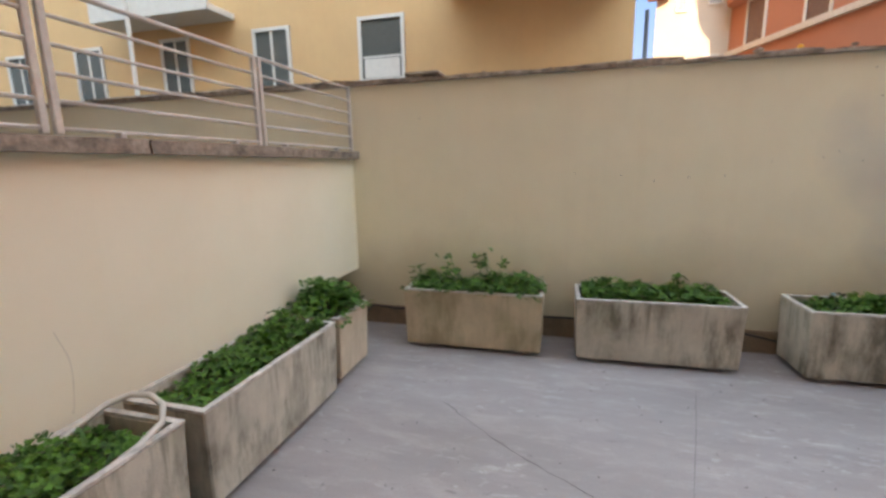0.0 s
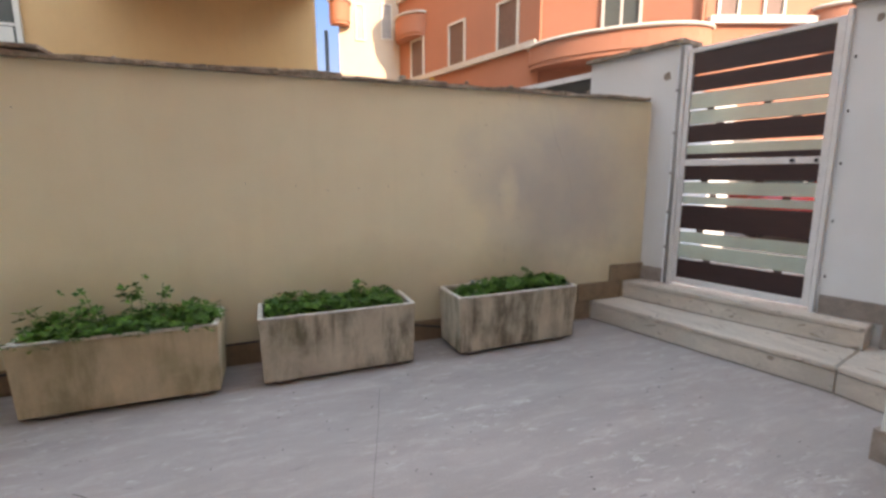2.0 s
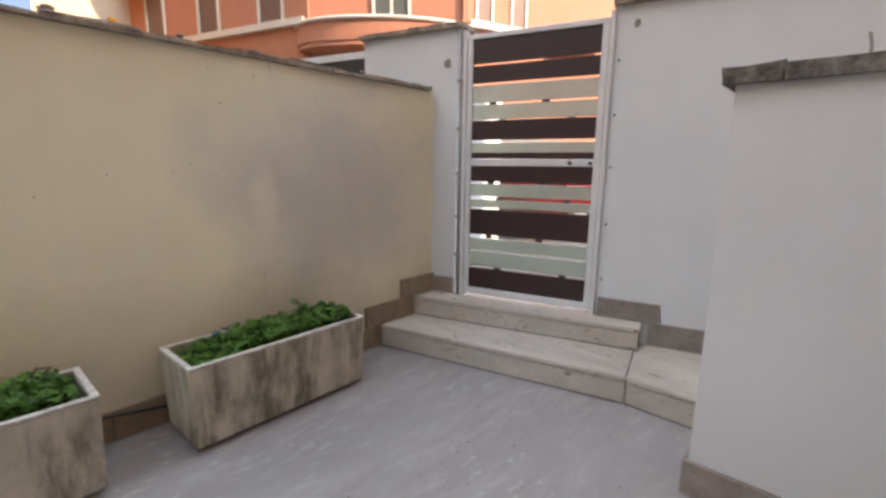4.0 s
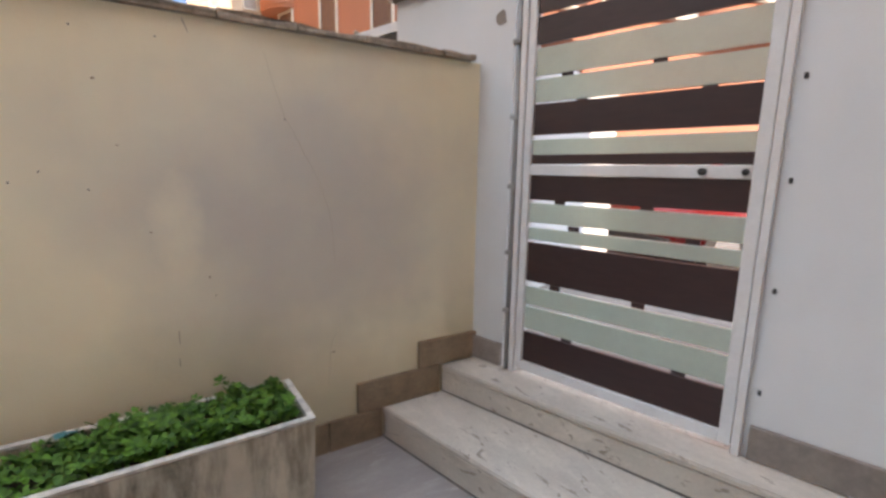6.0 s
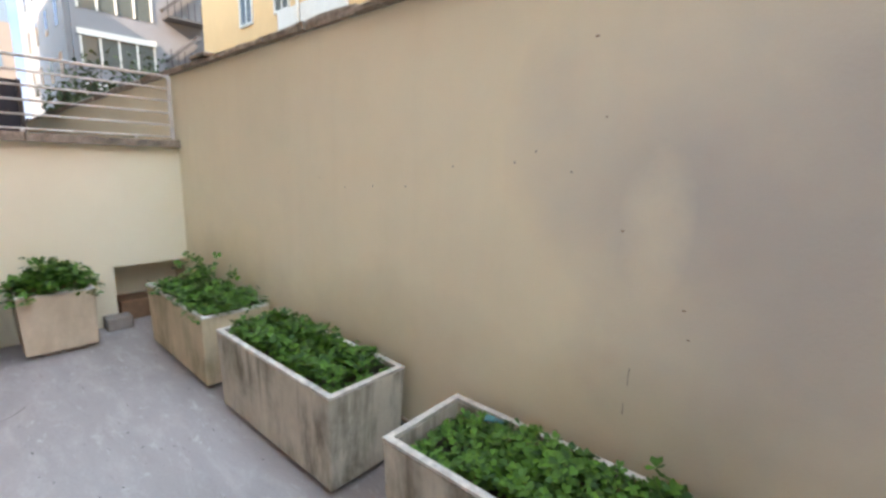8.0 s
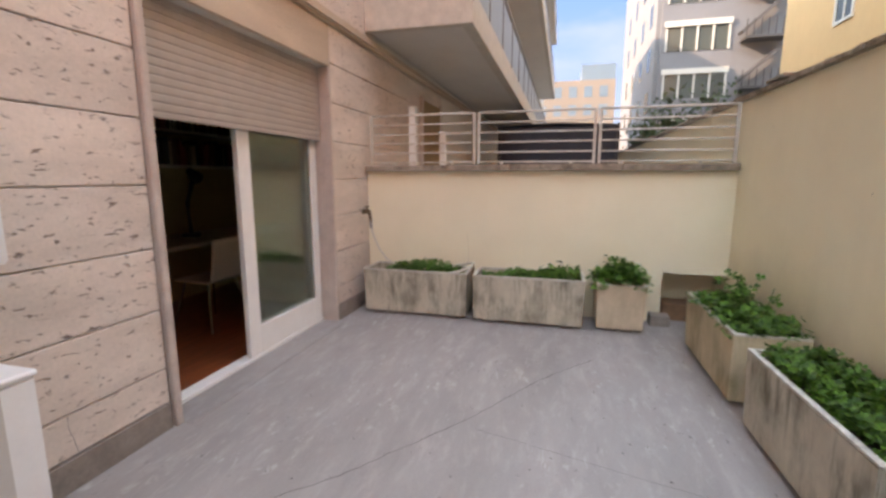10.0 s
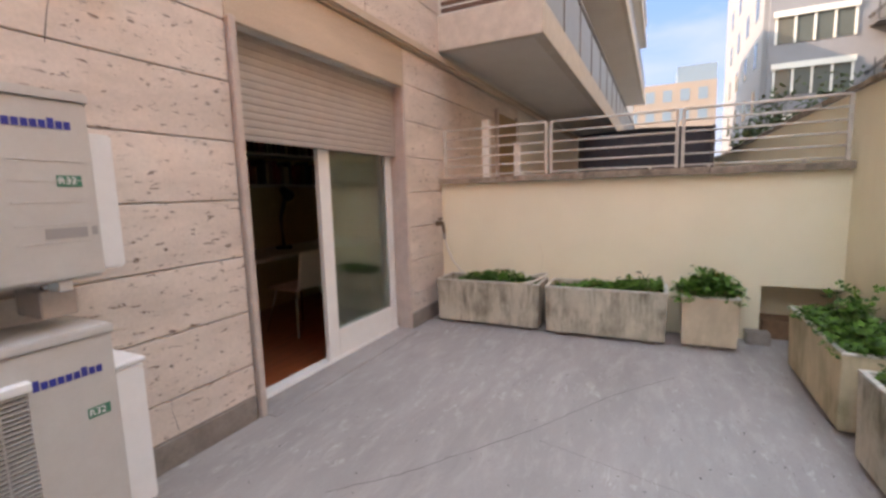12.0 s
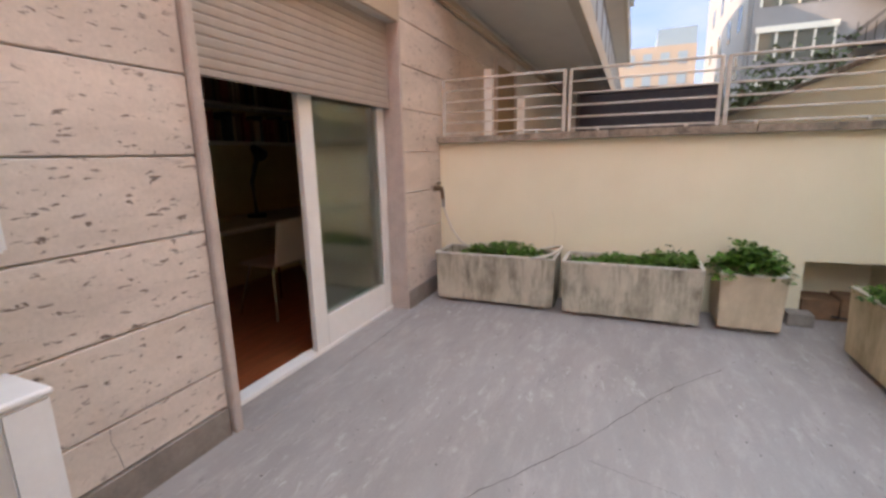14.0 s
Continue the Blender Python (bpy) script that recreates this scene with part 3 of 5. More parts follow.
# ---- low white wall beside the house corner ----
wall_east = solid("wall_east", block(3.085, 3.33, FY - 0.02, 1.52, -0.1, 1.715), M_WHITE, "low white plaster wall with a worn coping", "wall")
rng = random.Random(3)
coping_run(wall_east, 3.045, 3.37, FY + 0.02, 1.56, 1.716, 0.05, rng, "y", 0.6, 0.012, M_COPING_DARK)
baseboard_e = thing("baseboard", "grey stone skirting at the foot of the white wall", "skirting", kind="structure")
part("skirting_tile", block(3.062, 3.083, 0.95, 1.54, 0.0, 0.155, 0.002), M_SKIRT, baseboard_e)
part("skirting_tile", block(3.062, 3.083, 0.34, 0.947, 0.0, 0.155, 0.002), M_SKIRT, baseboard_e)
part("skirting_tile", block(3.0835, 3.33, 1.5215, 1.541, 0.0, 0.155, 0.002), M_SKIRT, baseboard_e)
bm = bmesh.new()
tube(bm, [(3.13, 1.16, 1.75), (3.13, 1.16, 1.81), (3.135, 1.17, 1.85)], 0.005, 6)
part("iron_stub", bm, M_GREY, wall_east)

# ---- the house: clad wall with the sliding door ----
wall_south = thing("wall_south", "house wall clad in pitted pink travertine courses", "wall", kind="structure")
# height and the unseen run east of wall_east are set to shade the terrace
part("core", block(-40, OX0, -0.06, FY - 0.025, -0.1, 15), M_SOFFIT, wall_south)
part("core", block(OX1, 8.0, -0.06, FY - 0.025, -0.1, 15), M_SOFFIT, wall_south)
part("core", block(OX0, OX1, -0.06, FY - 0.025, OZ, 15), M_SOFFIT, wall_south)
part("core", block(-40, 8.0, -9.0, -0.06, 2.7, 15), M_SOFFIT, wall_south)
part("core", block(-40, -2.2, -9.0, -0.06, -0.1, 2.7), M_SOFFIT, wall_south)
part("core", block(1.6, 8.0, -9.0, -0.06, -0.1, 2.7), M_SOFFIT, wall_south)


def courses(x0, x1, first, top, step, z0):
    z = first
    while z0 < top - 0.02:
        z1 = min(z, top)
        part("travertine_panel", block(x0, x1, FY - 0.024, FY, z0 + 0.004, z1 - 0.004, 0.004), M_FACADE, wall_south)
        z0, z = z1, z + step


courses(1.152, 3.083, 0.342, 2.66, 0.326, 0.146)
courses(-4.5, OX0 - 0.02, 0.33, 2.66, 0.336, 0.15)
z = 2.78
for k in range(6):
    for x0, x1 in ((-1.55, -0.2), (-0.195, 1.3), (1.305, 3.1)):
        part("travertine_panel", block(x0, x1 - 0.005, FY - 0.024, FY, z + 0.004, z + 0.40, 0.004), M_FACADE, wall_south)
    z += 0.408
part("lintel", block(OX0 - 0.016, 1.15, FY - 0.024, FY + 0.004, OZ, 2.66, 0.004), M_LINTEL, wall_south)
part("jamb_stone", block(OX1, 1.145, 0.08, FY + 0.03, 0.0, 2.33, 0.006), M_JAMB, wall_south, "painted stone door surround")
part("jamb_stone", block(OX0 - 0.018, OX0 + 0.012, 0.08, FY + 0.006, 0.0, OZ - 0.002, 0.006), M_JAMB, wall_south, "painted stone door surround")
bm = bmesh.new()
box(bm, -40, 3.1, FY - 0.02, FY + 0.05, 2.665, 2.775)
bevelled(bm, 0.03, 3)
part("ledge", bm, M_LINTEL, wall_south, "rounded stone ledge")
baseboard_s = thing("baseboard", "grey stone plinth along the house", "skirting", kind="structure")
part("skirting_tile", block(1.16, 2.1, FY - 0.02, FY + 0.012, 0.0, 0.143, 0.002), M_SKIRT, baseboard_s)
part("skirting_tile", block(2.103, 3.06, FY - 0.02, FY + 0.012, 0.0, 0.143, 0.002), M_SKIRT, baseboard_s)
part("skirting_tile", block(-1.49, OX0 - 0.02, FY - 0.02, FY + 0.012, 0.0, 0.148, 0.002), M_SKIRT, baseboard_s)

# sliding door: one fixed glazed leaf, the other pushed behind it
door_1 = thing("door_1", "white sliding glass door standing half open", "door", kind="structure")
DY = 0.09
part("track", block(OX0 + 0.012, OX1, DY - 0.05, DY + 0.05, 0.0, 0.03, 0.003), M_SASH, door_1)
for k, yy in enumerate((DY + 0.003, DY - 0.045)):
    leaf_x0, leaf_x1 = ((OX0 + 0.02, 0.302), (OX0 + 0.03, 0.25))[k]
    part("stile", block(leaf_x0, leaf_x0 + 0.105, yy, yy + 0.04, 0.03, 2.3, 0.004), M_SASH, door_1)
    part("stile", block(leaf_x1 - 0.13, leaf_x1, yy, yy + 0.04, 0.03, 2.3, 0.004), M_SASH, door_1)
    part("rail", block(leaf_x0 + 0.105, leaf_x1 - 0.13, yy, yy + 0.04, 0.03, 0.25, 0.004), M_SASH, door_1)
    part("rail", block(leaf_x0 + 0.105, leaf_x1 - 0.13, yy, yy + 0.04, 2.2, 2.3, 0.004), M_SASH, door_1)
    pane = part("pane", block(leaf_x0 + 0.105, leaf_x1 - 0.13, yy + 0.016, yy + 0.024, 0.25, 2.2), M_PANE, door_1)
    pane.visible_shadow = False

roller_shutter = thing("roller_shutter", "beige roller shutter lowered a third over the door", "shutter", kind="structure")
z = 1.712
part("end_bar", block(OX0 + 0.014, OX1 - 0.003, 0.155, 0.185, z - 0.035, z - 0.002, 0.004), M_SHUTTER, roller_shutter)
while z < 2.30:
    bm = bmesh.new()
    prof = [(0.155, 0.0), (0.181, 0.001), (0.184, 0.010), (0.184, 0.036), (0.181, 0.0455), (0.155, 0.046)]
    a = [bm.verts.new((OX0 + 0.014, y, z + h)) for y, h in prof]
    b = [bm.verts.new((OX1 - 0.003, y, z + h)) for y, h in prof]
    bm.faces.new(a)
    bm.faces.new(b[::-1])
    for i in range(len(prof)):
        bm.faces.new((a[i], a[(i + 1) % 6], b[(i + 1) % 6], b[i]))
    bmesh.ops.recalc_face_normals(bm, faces=bm.faces)
    part("shutter_slat", bm, M_SHUTTER, roller_shutter)
    z += 0.0465

# ---- the room behind the door ----
solid("room_floor", block(-2.2, 1.6, -2.6, 0.04, -0.08, 0.002), M_PARQUET, "red-brown parquet floor in the dark room", "floor")
solid("room_wall", block(-2.2, 1.6, -2.7, -2.6, -0.08, 2.7), M_ROOM, "yellow wall at the back of the room", "wall")
solid("room_wall_side", block(-2.199, -2.15, -2.6, -0.06, 0.002, 2.69), M_ROOM, "yellow side wall of the room", "wall")
solid("room_wall_side", block(1.55, 1.599, -2.6, -0.06, 0.002, 2.69), M_ROOMD, "white side wall of the room", "wall")
solid("ceiling", block(-2.2, 1.6, -2.6, -0.06, 2.62, 2.699), M_ROOMD, "white ceiling of the dark room", "ceiling")

desk = thing("desk", "white-edged desk along the room wall", "desk", (0, 0, 0.002))
part("desktop", block(-2.1, 0.45, -1.75, -1.0, 0.70, 0.738, 0.004), M_SEAT, desk)
for x, y in ((-2.05, -1.05), (0.38, -1.05), (-2.05, -1.7), (0.38, -1.7)):
    part("leg", block(x - 0.02, x + 0.02, y - 0.02, y + 0.02, 0.0, 0.70, 0.003), M_DARK, desk)
partition = solid("room_partition", block(-2.14, 0.9, -1.86, -1.78, 0.002, 2.61), M_ROOM, "yellow wall behind the desk", "wall")
for z in (1.45, 1.80):
    sh = thing("bookshelf", "dark wall shelf full of books", "shelf", (0, 0, z), group="shelves over the desk")
    part("board", block(-2.1, 0.8, -1.775, -1.50, 0.0, 0.028, 0.003), M_SEAT, sh)
rng = random.Random(21)
for z in (1.478, 1.828):
    x = -2.0
    while x < 0.7:
        w, h = rng.uniform(0.02, 0.055), rng.uniform(0.19, 0.28)
        if rng.random() < 0.85:
            tagged(part("book", block(x, x + w, -1.76, -1.76 + rng.uniform(0.15, 0.22), z + 0.0005, z + h, 0.003), rng.choice(M_BOOK)), "dark-spined book standing on the shelf", "book", "books on the shelves", "")
        x += w + 0.003
monitor = thing("desk_lamp", "black jointed desk lamp on the desk", "lamp", (-0.85, -1.45, 0.741))
bm = bmesh.new()
rod(bm, (0, 0, 0), (0, 0, 0.03), 0.09, 20)
part("base", bm, M_DARK, monitor)
bm = bmesh.new()
tube(bm, [(0, 0, 0.03), (0.02, 0, 0.35), (-0.06, 0.03, 0.62)], 0.022)
part("arm", bm, M_DARK, monitor)
bm = bmesh.new()
rod(bm, (-0.10, 0.03, 0.60), (0.02, 0.06, 0.68), 0.07, 16, 0.03)
part("shade", bm, M_DARK, monitor)

chair = thing("chair", "white shell chair with steel legs at the desk", "chair", (-0.36, -0.80, 0.002), 176)
bm = bmesh.new()
box(bm, -0.21, 0.21, -0.2, 0.2, 0.435, 0.455)
bevelled(bm, 0.009, 2)
part("seat", bm, M_SEAT, chair)
bm = bmesh.new()
box(bm, -0.2, 0.2, -0.012, 0.012, 0.0, 0.36, pose(0, -0.215, 0.46, 9))
bevelled(bm, 0.01, 2)
part("backrest", bm, M_SEAT, chair)
for sx in (-1, 1):
    for sy in (-1, 1):
        bm = bmesh.new()
        rod(bm, (0.15 * sx, 0.13 * sy, 0.434), (0.23 * sx, 0.22 * sy, 0.0), 0.010, 8)
        part("leg", bm, M_CHROME, chair)

# ---- planters and their plants ----
def planter(name_label, w, d, h, body_mat, at, turn, group="concrete planters along the walls"):
    """A tapered concrete trough, rim at h, on four low feet."""
    t = thing("planter", name_label, "planter", at, turn, group)
    bm = bmesh.new()
    tp, wall = 0.012, 0.028
    def ring(ins, z):
        x, y = w / 2 - ins, d / 2 - ins
        return [bm.verts.new(p + (z,)) for p in ((-x, -y), (x, -y), (x, y), (-x, y))]
    rings = [ring(tp, 0.0), ring(0.0, h - 0.011), ]
    inner = [ring(wall, h - 0.011), ring(wall + 0.01, h - 0.20)]
    for a, b in ((rings[0], rings[1]), (rings[1], inner[0]), (inner[0], inner[1])):
        for i in range(4):
            bm.faces.new((a[i], a[(i + 1) % 4], b[(i + 1) % 4], b[i]))
    bm.faces.new(rings[0][::-1])
    bm.faces.new(inner[1])
    bmesh.ops.recalc_face_normals(bm, faces=bm.faces)
    bmesh.ops.bevel(bm, geom=[e for e in bm.edges if e.calc_length() > 0.3], offset=0.005, segments=2, affect="EDGES", clamp_overlap=True)
    part("trough", bm, body_mat, t)
    bm = bmesh.new()
    x, y = w / 2 + 0.001, d / 2 + 0.001
    out = [(-x, -y), (x, -y), (x, y), (-x, y)]
    x, y = w / 2 - wall + 0.002, d / 2 - wall + 0.002
    inn = [(-x, -y), (x, -y), (x, y), (-x, y)]
    for i in range(4):
        j = (i + 1) % 4
        lo = [bm.verts.new((*p, h - 0.0105)) for p in (out[i], out[j], inn[j], inn[i])]
        hi = [bm.verts.new((*p, h)) for p in (out[i], out[j], inn[j], inn[i])]
        bm.faces.new(lo[::-1]); bm.faces.new(hi)
        for k in (0, 2):
            bm.faces.new((lo[k], lo[(k + 1) % 4], hi[(k + 1) % 4], hi[k]))
    bmesh.ops.remove_doubles(bm, verts=bm.verts, dist=0.0005)
    bmesh.ops.recalc_face_normals(bm, faces=bm.faces)
    part("rim", bm, M_RIM, t, "pale worn rim")
    bm = bmesh.new()
    bmesh.ops.create_grid(bm, x_segments=24, y_segments=10, size=0.5, matrix=Matrix.Diagonal((w - 2 * wall - 0.004, d - 2 * wall - 0.004, 1, 1)))
    for v in bm.verts:
        v.co.z = h - 0.075 + 0.02 * noise.noise(v.co * 9 + Vector(at))
    part("soil", bm, M_SOIL, t, smooth=True)
    for sx in (-1, 1):
        for sy in (-1, 1):
            part("foot", block(sx * (w / 2 - 0.14) - 0.05, sx * (w / 2 - 0.14) + 0.05, sy * (d / 2 - 0.09) - 0.04, sy * (d / 2 - 0.09) + 0.04, -0.03, -0.0005), M_SKIRT, t)
    return t


def leaflet(bm, m, size):
    """A small folded, notched leaf blade."""
    pts = [(0, 0, 0), (0.42, 0.45, 0.1), (0.36, 0.88, 0.08), (0, 0.8, -0.02), (-0.36, 0.88, 0.08), (-0.42, 0.45, 0.1)]
    vs = [bm.verts.new(m @ (Vector(p) * size)) for p in pts]
    bm.faces.new((vs[0], vs[1], vs[2], vs[3]))
    bm.faces.new((vs[0], vs[3], vs[4], vs[5]))


def plants(label, w, d, at, turn, rng, density, height, fill=lambda u, v: 1.0, stems=(), size=0.03, spill=False):
    """A bed of three-leaved herbs over a rectangle, with a few tall shoots."""
    bm = bmesh.new()
    sb = bmesh.new()
    n = int(1.5 * density * w * d)
    for _ in range(n):
        u, v = rng.uniform(-0.5, 0.5), rng.uniform(-0.5, 0.5)
        hf = fill(u, v) * (0.65 + 0.7 * (0.5 + 0.5 * noise.noise(Vector((u * w * 6 + at[0] * 3, v * d * 6, at[1])))))
        if rng.random() > hf + 0.1:
            continue
        lean = Vector((rng.gauss(0, 0.025), rng.gauss(0, 0.025), 0))
        x, y = u * w, v * d
        z = height * hf * rng.uniform(0.45, 1.0)
        tip = Vector((x, y, z)) + lean
        if not spill:
            tip.x, tip.y = max(-w / 2 + 0.03, min(w / 2 - 0.03, tip.x)), max(-d / 2 + 0.03, min(d / 2 - 0.03, tip.y))
        sz = 0.85 * size * rng.uniform(0.65, 1.25)
        base = Matrix.Translation(tip) @ Euler((rng.gauss(0, 0.35), rng.gauss(0, 0.35), rng.uniform(0, 6.3))).to_matrix().to_4x4()
        for k in range(3):
            leaflet(bm, base @ pose(0, 0, 0, rng.uniform(-8, 22), 0, 120 * k + rng.uniform(-12, 12)), sz)
    for u, v, hh in stems:
        root = Vector((u * w, v * d, 0))
        top = root + Vector((rng.uniform(-0.08, 0.08), rng.uniform(-0.05, 0.05), hh))
        tube(sb, [root, (root + top) / 2 + Vector((0.015, 0, 0)), top], 0.0025, 5)
        for k in range(12):
            f = rng.uniform(0.35, 1.0)
            p = root.lerp(top, f) + Vector((rng.gauss(0, 0.035), rng.gauss(0, 0.03), rng.gauss(0, 0.012)))
            base = Matrix.Translation(p) @ Euler((rng.gauss(0, 0.4), rng.gauss(0, 0.4), rng.uniform(0, 6.3))).to_matrix().to_4x4()
            for q in range(3):
                leaflet(bm, base @ pose(0, 0, 0, rng.uniform(-5, 25), 0, 120 * q), size * rng.uniform(0.9, 1.4))
    t = thing("herb_bed", label, "plants", at, turn, "green herbs in the planters", "stuff")
    part("leaves", bm, M_LEAF, t)
    if stems:
        part("stalks", sb, M_STALK, t)
    else:
        sb.free()
    return t


PH = 0.425
rng = random.Random(7)
planter("ochre-stained concrete planter by the cream wall corner", 1.015, 0.40, PH, M_PLANTER_WARM, (-0.397, 3.505, 0.03), 0.3)
plants("lush green clover with tall shoots in a planter", 0.97, 0.37, (-0.397, 3.50, 0.37), 0.3, rng, 2500, 0.17,
       lambda u, v: 0.8 - 0.15 * abs(u), [(-0.15, 0.1, 0.30), (0.08, 0.0, 0.33), (0.12, 0.2, 0.30), (0.0, -0.1, 0.28), (0.4, -0.2, 0.2), (-0.4, 0.1, 0.22)], 0.034, True)
planter("grey concrete planter with black run-off stains", 1.02, 0.40, PH, M_PLANTER, (0.840, 3.512, 0.03), 1.2)
plants("dense green clover filling a planter", 0.96, 0.35, (0.840, 3.512, 0.37), 1.2, rng, 2600, 0.15,
       lambda u, v: 0.9 if u < 0.42 else 0.5, [(-0.3, 0.1, 0.2), (0.1, 0.2, 0.22), (0.2, 0.1, 0.2)], 0.032)
planter("grey concrete planter with mossy stains beside the steps", 1.045, 0.395, PH, M_PLANTER, (2.2, 3.525, 0.03), 2.0)
plants("bright green clover sunk low in a planter", 0.96, 0.34, (2.2, 3.525, 0.375), 2.0, rng, 2800, 0.125,
       lambda u, v: 0.25 + 0.75 * min(1, max(0, (u + 0.5) * 3)), [(0.3, 0.3, 0.16)], 0.032)
planter("weathered concrete planter below the garden tap", 1.06, 0.385, PH, M_PLANTER, (-1.265, 0.93, 0.03), 90)
plants("low green herbs in the middle of a planter", 0.98, 0.33, (-1.265, 0.93, 0.36), 90, rng, 2400, 0.17,
       lambda u, v: max(0.05, 0.9 - 2.6 * u * u - (0.5 if u < -0.3 else 0)), (), 0.03)
planter("weathered concrete planter with dark stained side", 1.012, 0.40, PH, M_PLANTER, (-1.245, 2.025, 0.03), 90)
plants("dark green clover bed in a planter", 0.96, 0.35, (-1.245, 2.025, 0.36), 90, rng, 2500, 0.15,
       lambda u, v: 0.35 + 0.75 * (u + 0.5), [(0.2, 0.1, 0.2), (0.35, 0.0, 0.2)], 0.03)
planter("small square tan concrete planter", 0.41, 0.41, 0.405, M_PLANTER_TAN, (-1.285, 2.835, 0.03), 90)
plants("bushy green herbs spilling over a small planter", 0.46, 0.46, (-1.285, 2.835, 0.37), 90, rng, 3600, 0.24,
       lambda u, v: max(0.1, 1.0 - 2.4 * (u * u + v * v)), [(0.1, 0.1, 0.27), (-0.2, 0.1, 0.24)], 0.034, True)

# ---- air conditioners ----
def lettering(name, words, size, m, material, parent):
    cu = bpy.data.curves.new(name, "FONT")
    cu.body, cu.size, cu.extrude = words, size, 0.0006
    tmp = bpy.data.objects.new(name, cu)
    scene.collection.objects.link(tmp)
    me = bpy.data.meshes.new_from_object(tmp.evaluated_get(bpy.context.evaluated_depsgraph_get()))
    bpy.data.objects.remove(tmp)
    me.transform(m)
    me.materials.clear()
    me.materials.append(material)
    ob = new(name, me)
    ob.parent = parent
    return ob


def brand_bars(parent, x, y, z, w, h):
    """A row of slanted blue strokes for the maker's mark."""
    n = 9
    for k in range(n):
        ww = w / n
        hh = h if k == 0 else h * (0.72 if k != 6 else 0.95)
        part("mark_stroke", block(x - k * ww - ww * 0.8, x - k * ww, y, y + 0.0012, z, z + hh), M_BLUE, parent)


def cover(parent, x0, x1, y0, y1, z0, z1):
    bm = bmesh.new()
    vs = box(bm, x0, x1, y0, y1, z0, z1)
    bevelled(bm, 0.008, 2)
    part("valve_cover", bm, M_CASE_W, parent, "white plastic valve cover")


ac = thing("air_conditioner", "grey outdoor air conditioner hung on the stone wall", "air conditioner", (2.056, 0.35, 1.07), group="air conditioners")
W, D, H = 0.82, 0.30, 0.625
part("casing", block(0, W, 0, D, 0, H, 0.012, 2), M_CASE, ac)
part("lid", block(-0.004, W + 0.004, -0.004, D + 0.006, H - 0.03, H + 0.006, 0.006, 2), M_CASE, ac)
cover(ac, -0.095, -0.005, 0.04, 0.25, 0.016, 0.508)
cx, cz = 0.54, 0.29
for k in range(11):
    bm = bmesh.new()
    r = 0.046 + 0.02 * k
    pts = [(cx + r * math.cos(a), D + 0.016, cz + r * math.sin(a)) for a in [2 * math.pi * i / 40 for i in range(41)]]
    tube(bm, pts, 0.0042 if k < 10 else 0.009, 5)
    part("guard_ring", bm, M_CASE, ac, smooth=True)
for k in range(8):
    a = math.pi * k / 4
    bm = bmesh.new()
    rod(bm, (cx + 0.05 * math.cos(a), D + 0.013, cz + 0.05 * math.sin(a)), (cx + 0.25 * math.cos(a), D + 0.013, cz + 0.25 * math.sin(a)), 0.003, 5)
    part("guard_spoke", bm, M_CASE, ac)
bm = bmesh.new()
rod(bm, (cx, D - 0.002, cz), (cx, D + 0.003, cz), 0.235, 40)
part("fan_well", bm, M_DARK, ac)
for k in range(3):
    a = 2 * math.pi * k / 3
    bm = bmesh.new()
    box(bm, 0.03, 0.21, -0.001, 0.001, -0.06, 0.06, Matrix.Translation((cx, D + 0.007, cz)) @ Matrix.Rotation(a, 4, "Y"))
    part("fan_blade", bm, M_COIL, ac)
for z in (0.40, 0.335, 0.265, 0.19, 0.13):
    part("crease", block(0.03, 0.24, D - 0.001, D + 0.0018, z, z + 0.004, 0.0005), M_CASE, ac)
brand_bars(ac, 0.258, D + 0.0005, 0.505, 0.205, 0.036)
part("sticker", block(0.044, 0.116, D + 0.0005, D + 0.0015, 0.316, 0.354), M_GREEN, ac)
lettering("sticker_text", "R32", 0.034, Matrix.Translation((0.113, D + 0.0025, 0.325)) @ Matrix.Rotation(math.pi, 4, "Z") @ Matrix.Rotation(math.pi / 2, 4, "X"), M_CASE_W, ac)
part("label_plate", block(0.045, 0.165, D + 0.0005, D + 0.0013, 0.145, 0.18), M_LABEL, ac)
part("label_plate", block(0.015, 0.032, D + 0.0005, D + 0.0013, 0.15, 0.18), M_LABEL, ac)
for x in (0.10, 0.62):
    part("bracket", block(x, x + 0.04, -0.07, 0.28, -0.035, -0.0005, 0.002), M_WMETAL, ac)

part("mount_block", block(0.055, 0.165, 0.02, 0.20, -0.135, -0.036, 0.006), M_JAMB, ac, "beige wall block under the casing")
bm = bmesh.new()
rod(bm, (0.09, 0.19, -0.022), (0.15, 0.19, -0.022), 0.016, 12)
rod(bm, (0.11, 0.19, -0.002), (0.11, 0.19, -0.04), 0.022, 12)
part("drain_elbow", bm, M_CHROME, ac, "grey drain elbow", True)

ac2 = thing("air_conditioner", "taller grey air conditioner standing on the floor", "air conditioner", (2.065, 0.35, 0.03), group="air conditioners")
W, D, H = 0.88, 0.30, 0.86
part("casing", block(0, W, 0, D, 0, H, 0.012, 2), M_CASE, ac2)
part("lid", block(-0.004, W + 0.004, -0.004, D + 0.006, H - 0.03, H + 0.006, 0.006, 2), M_CASE, ac2)
cover(ac2, -0.125, -0.012, 0.04, 0.248, 0.08, 0.665)
part("cover_cap", block(-0.132, -0.008, 0.03, 0.254, 0.666, 0.688, 0.006), M_CASE_W, ac2)
gx0, gx1, gz0, gz1 = 0.265, 0.85, 0.06, 0.715
part("coil", block(gx0, gx1, D - 0.002, D + 0.004, gz0, gz1), M_COIL, ac2)
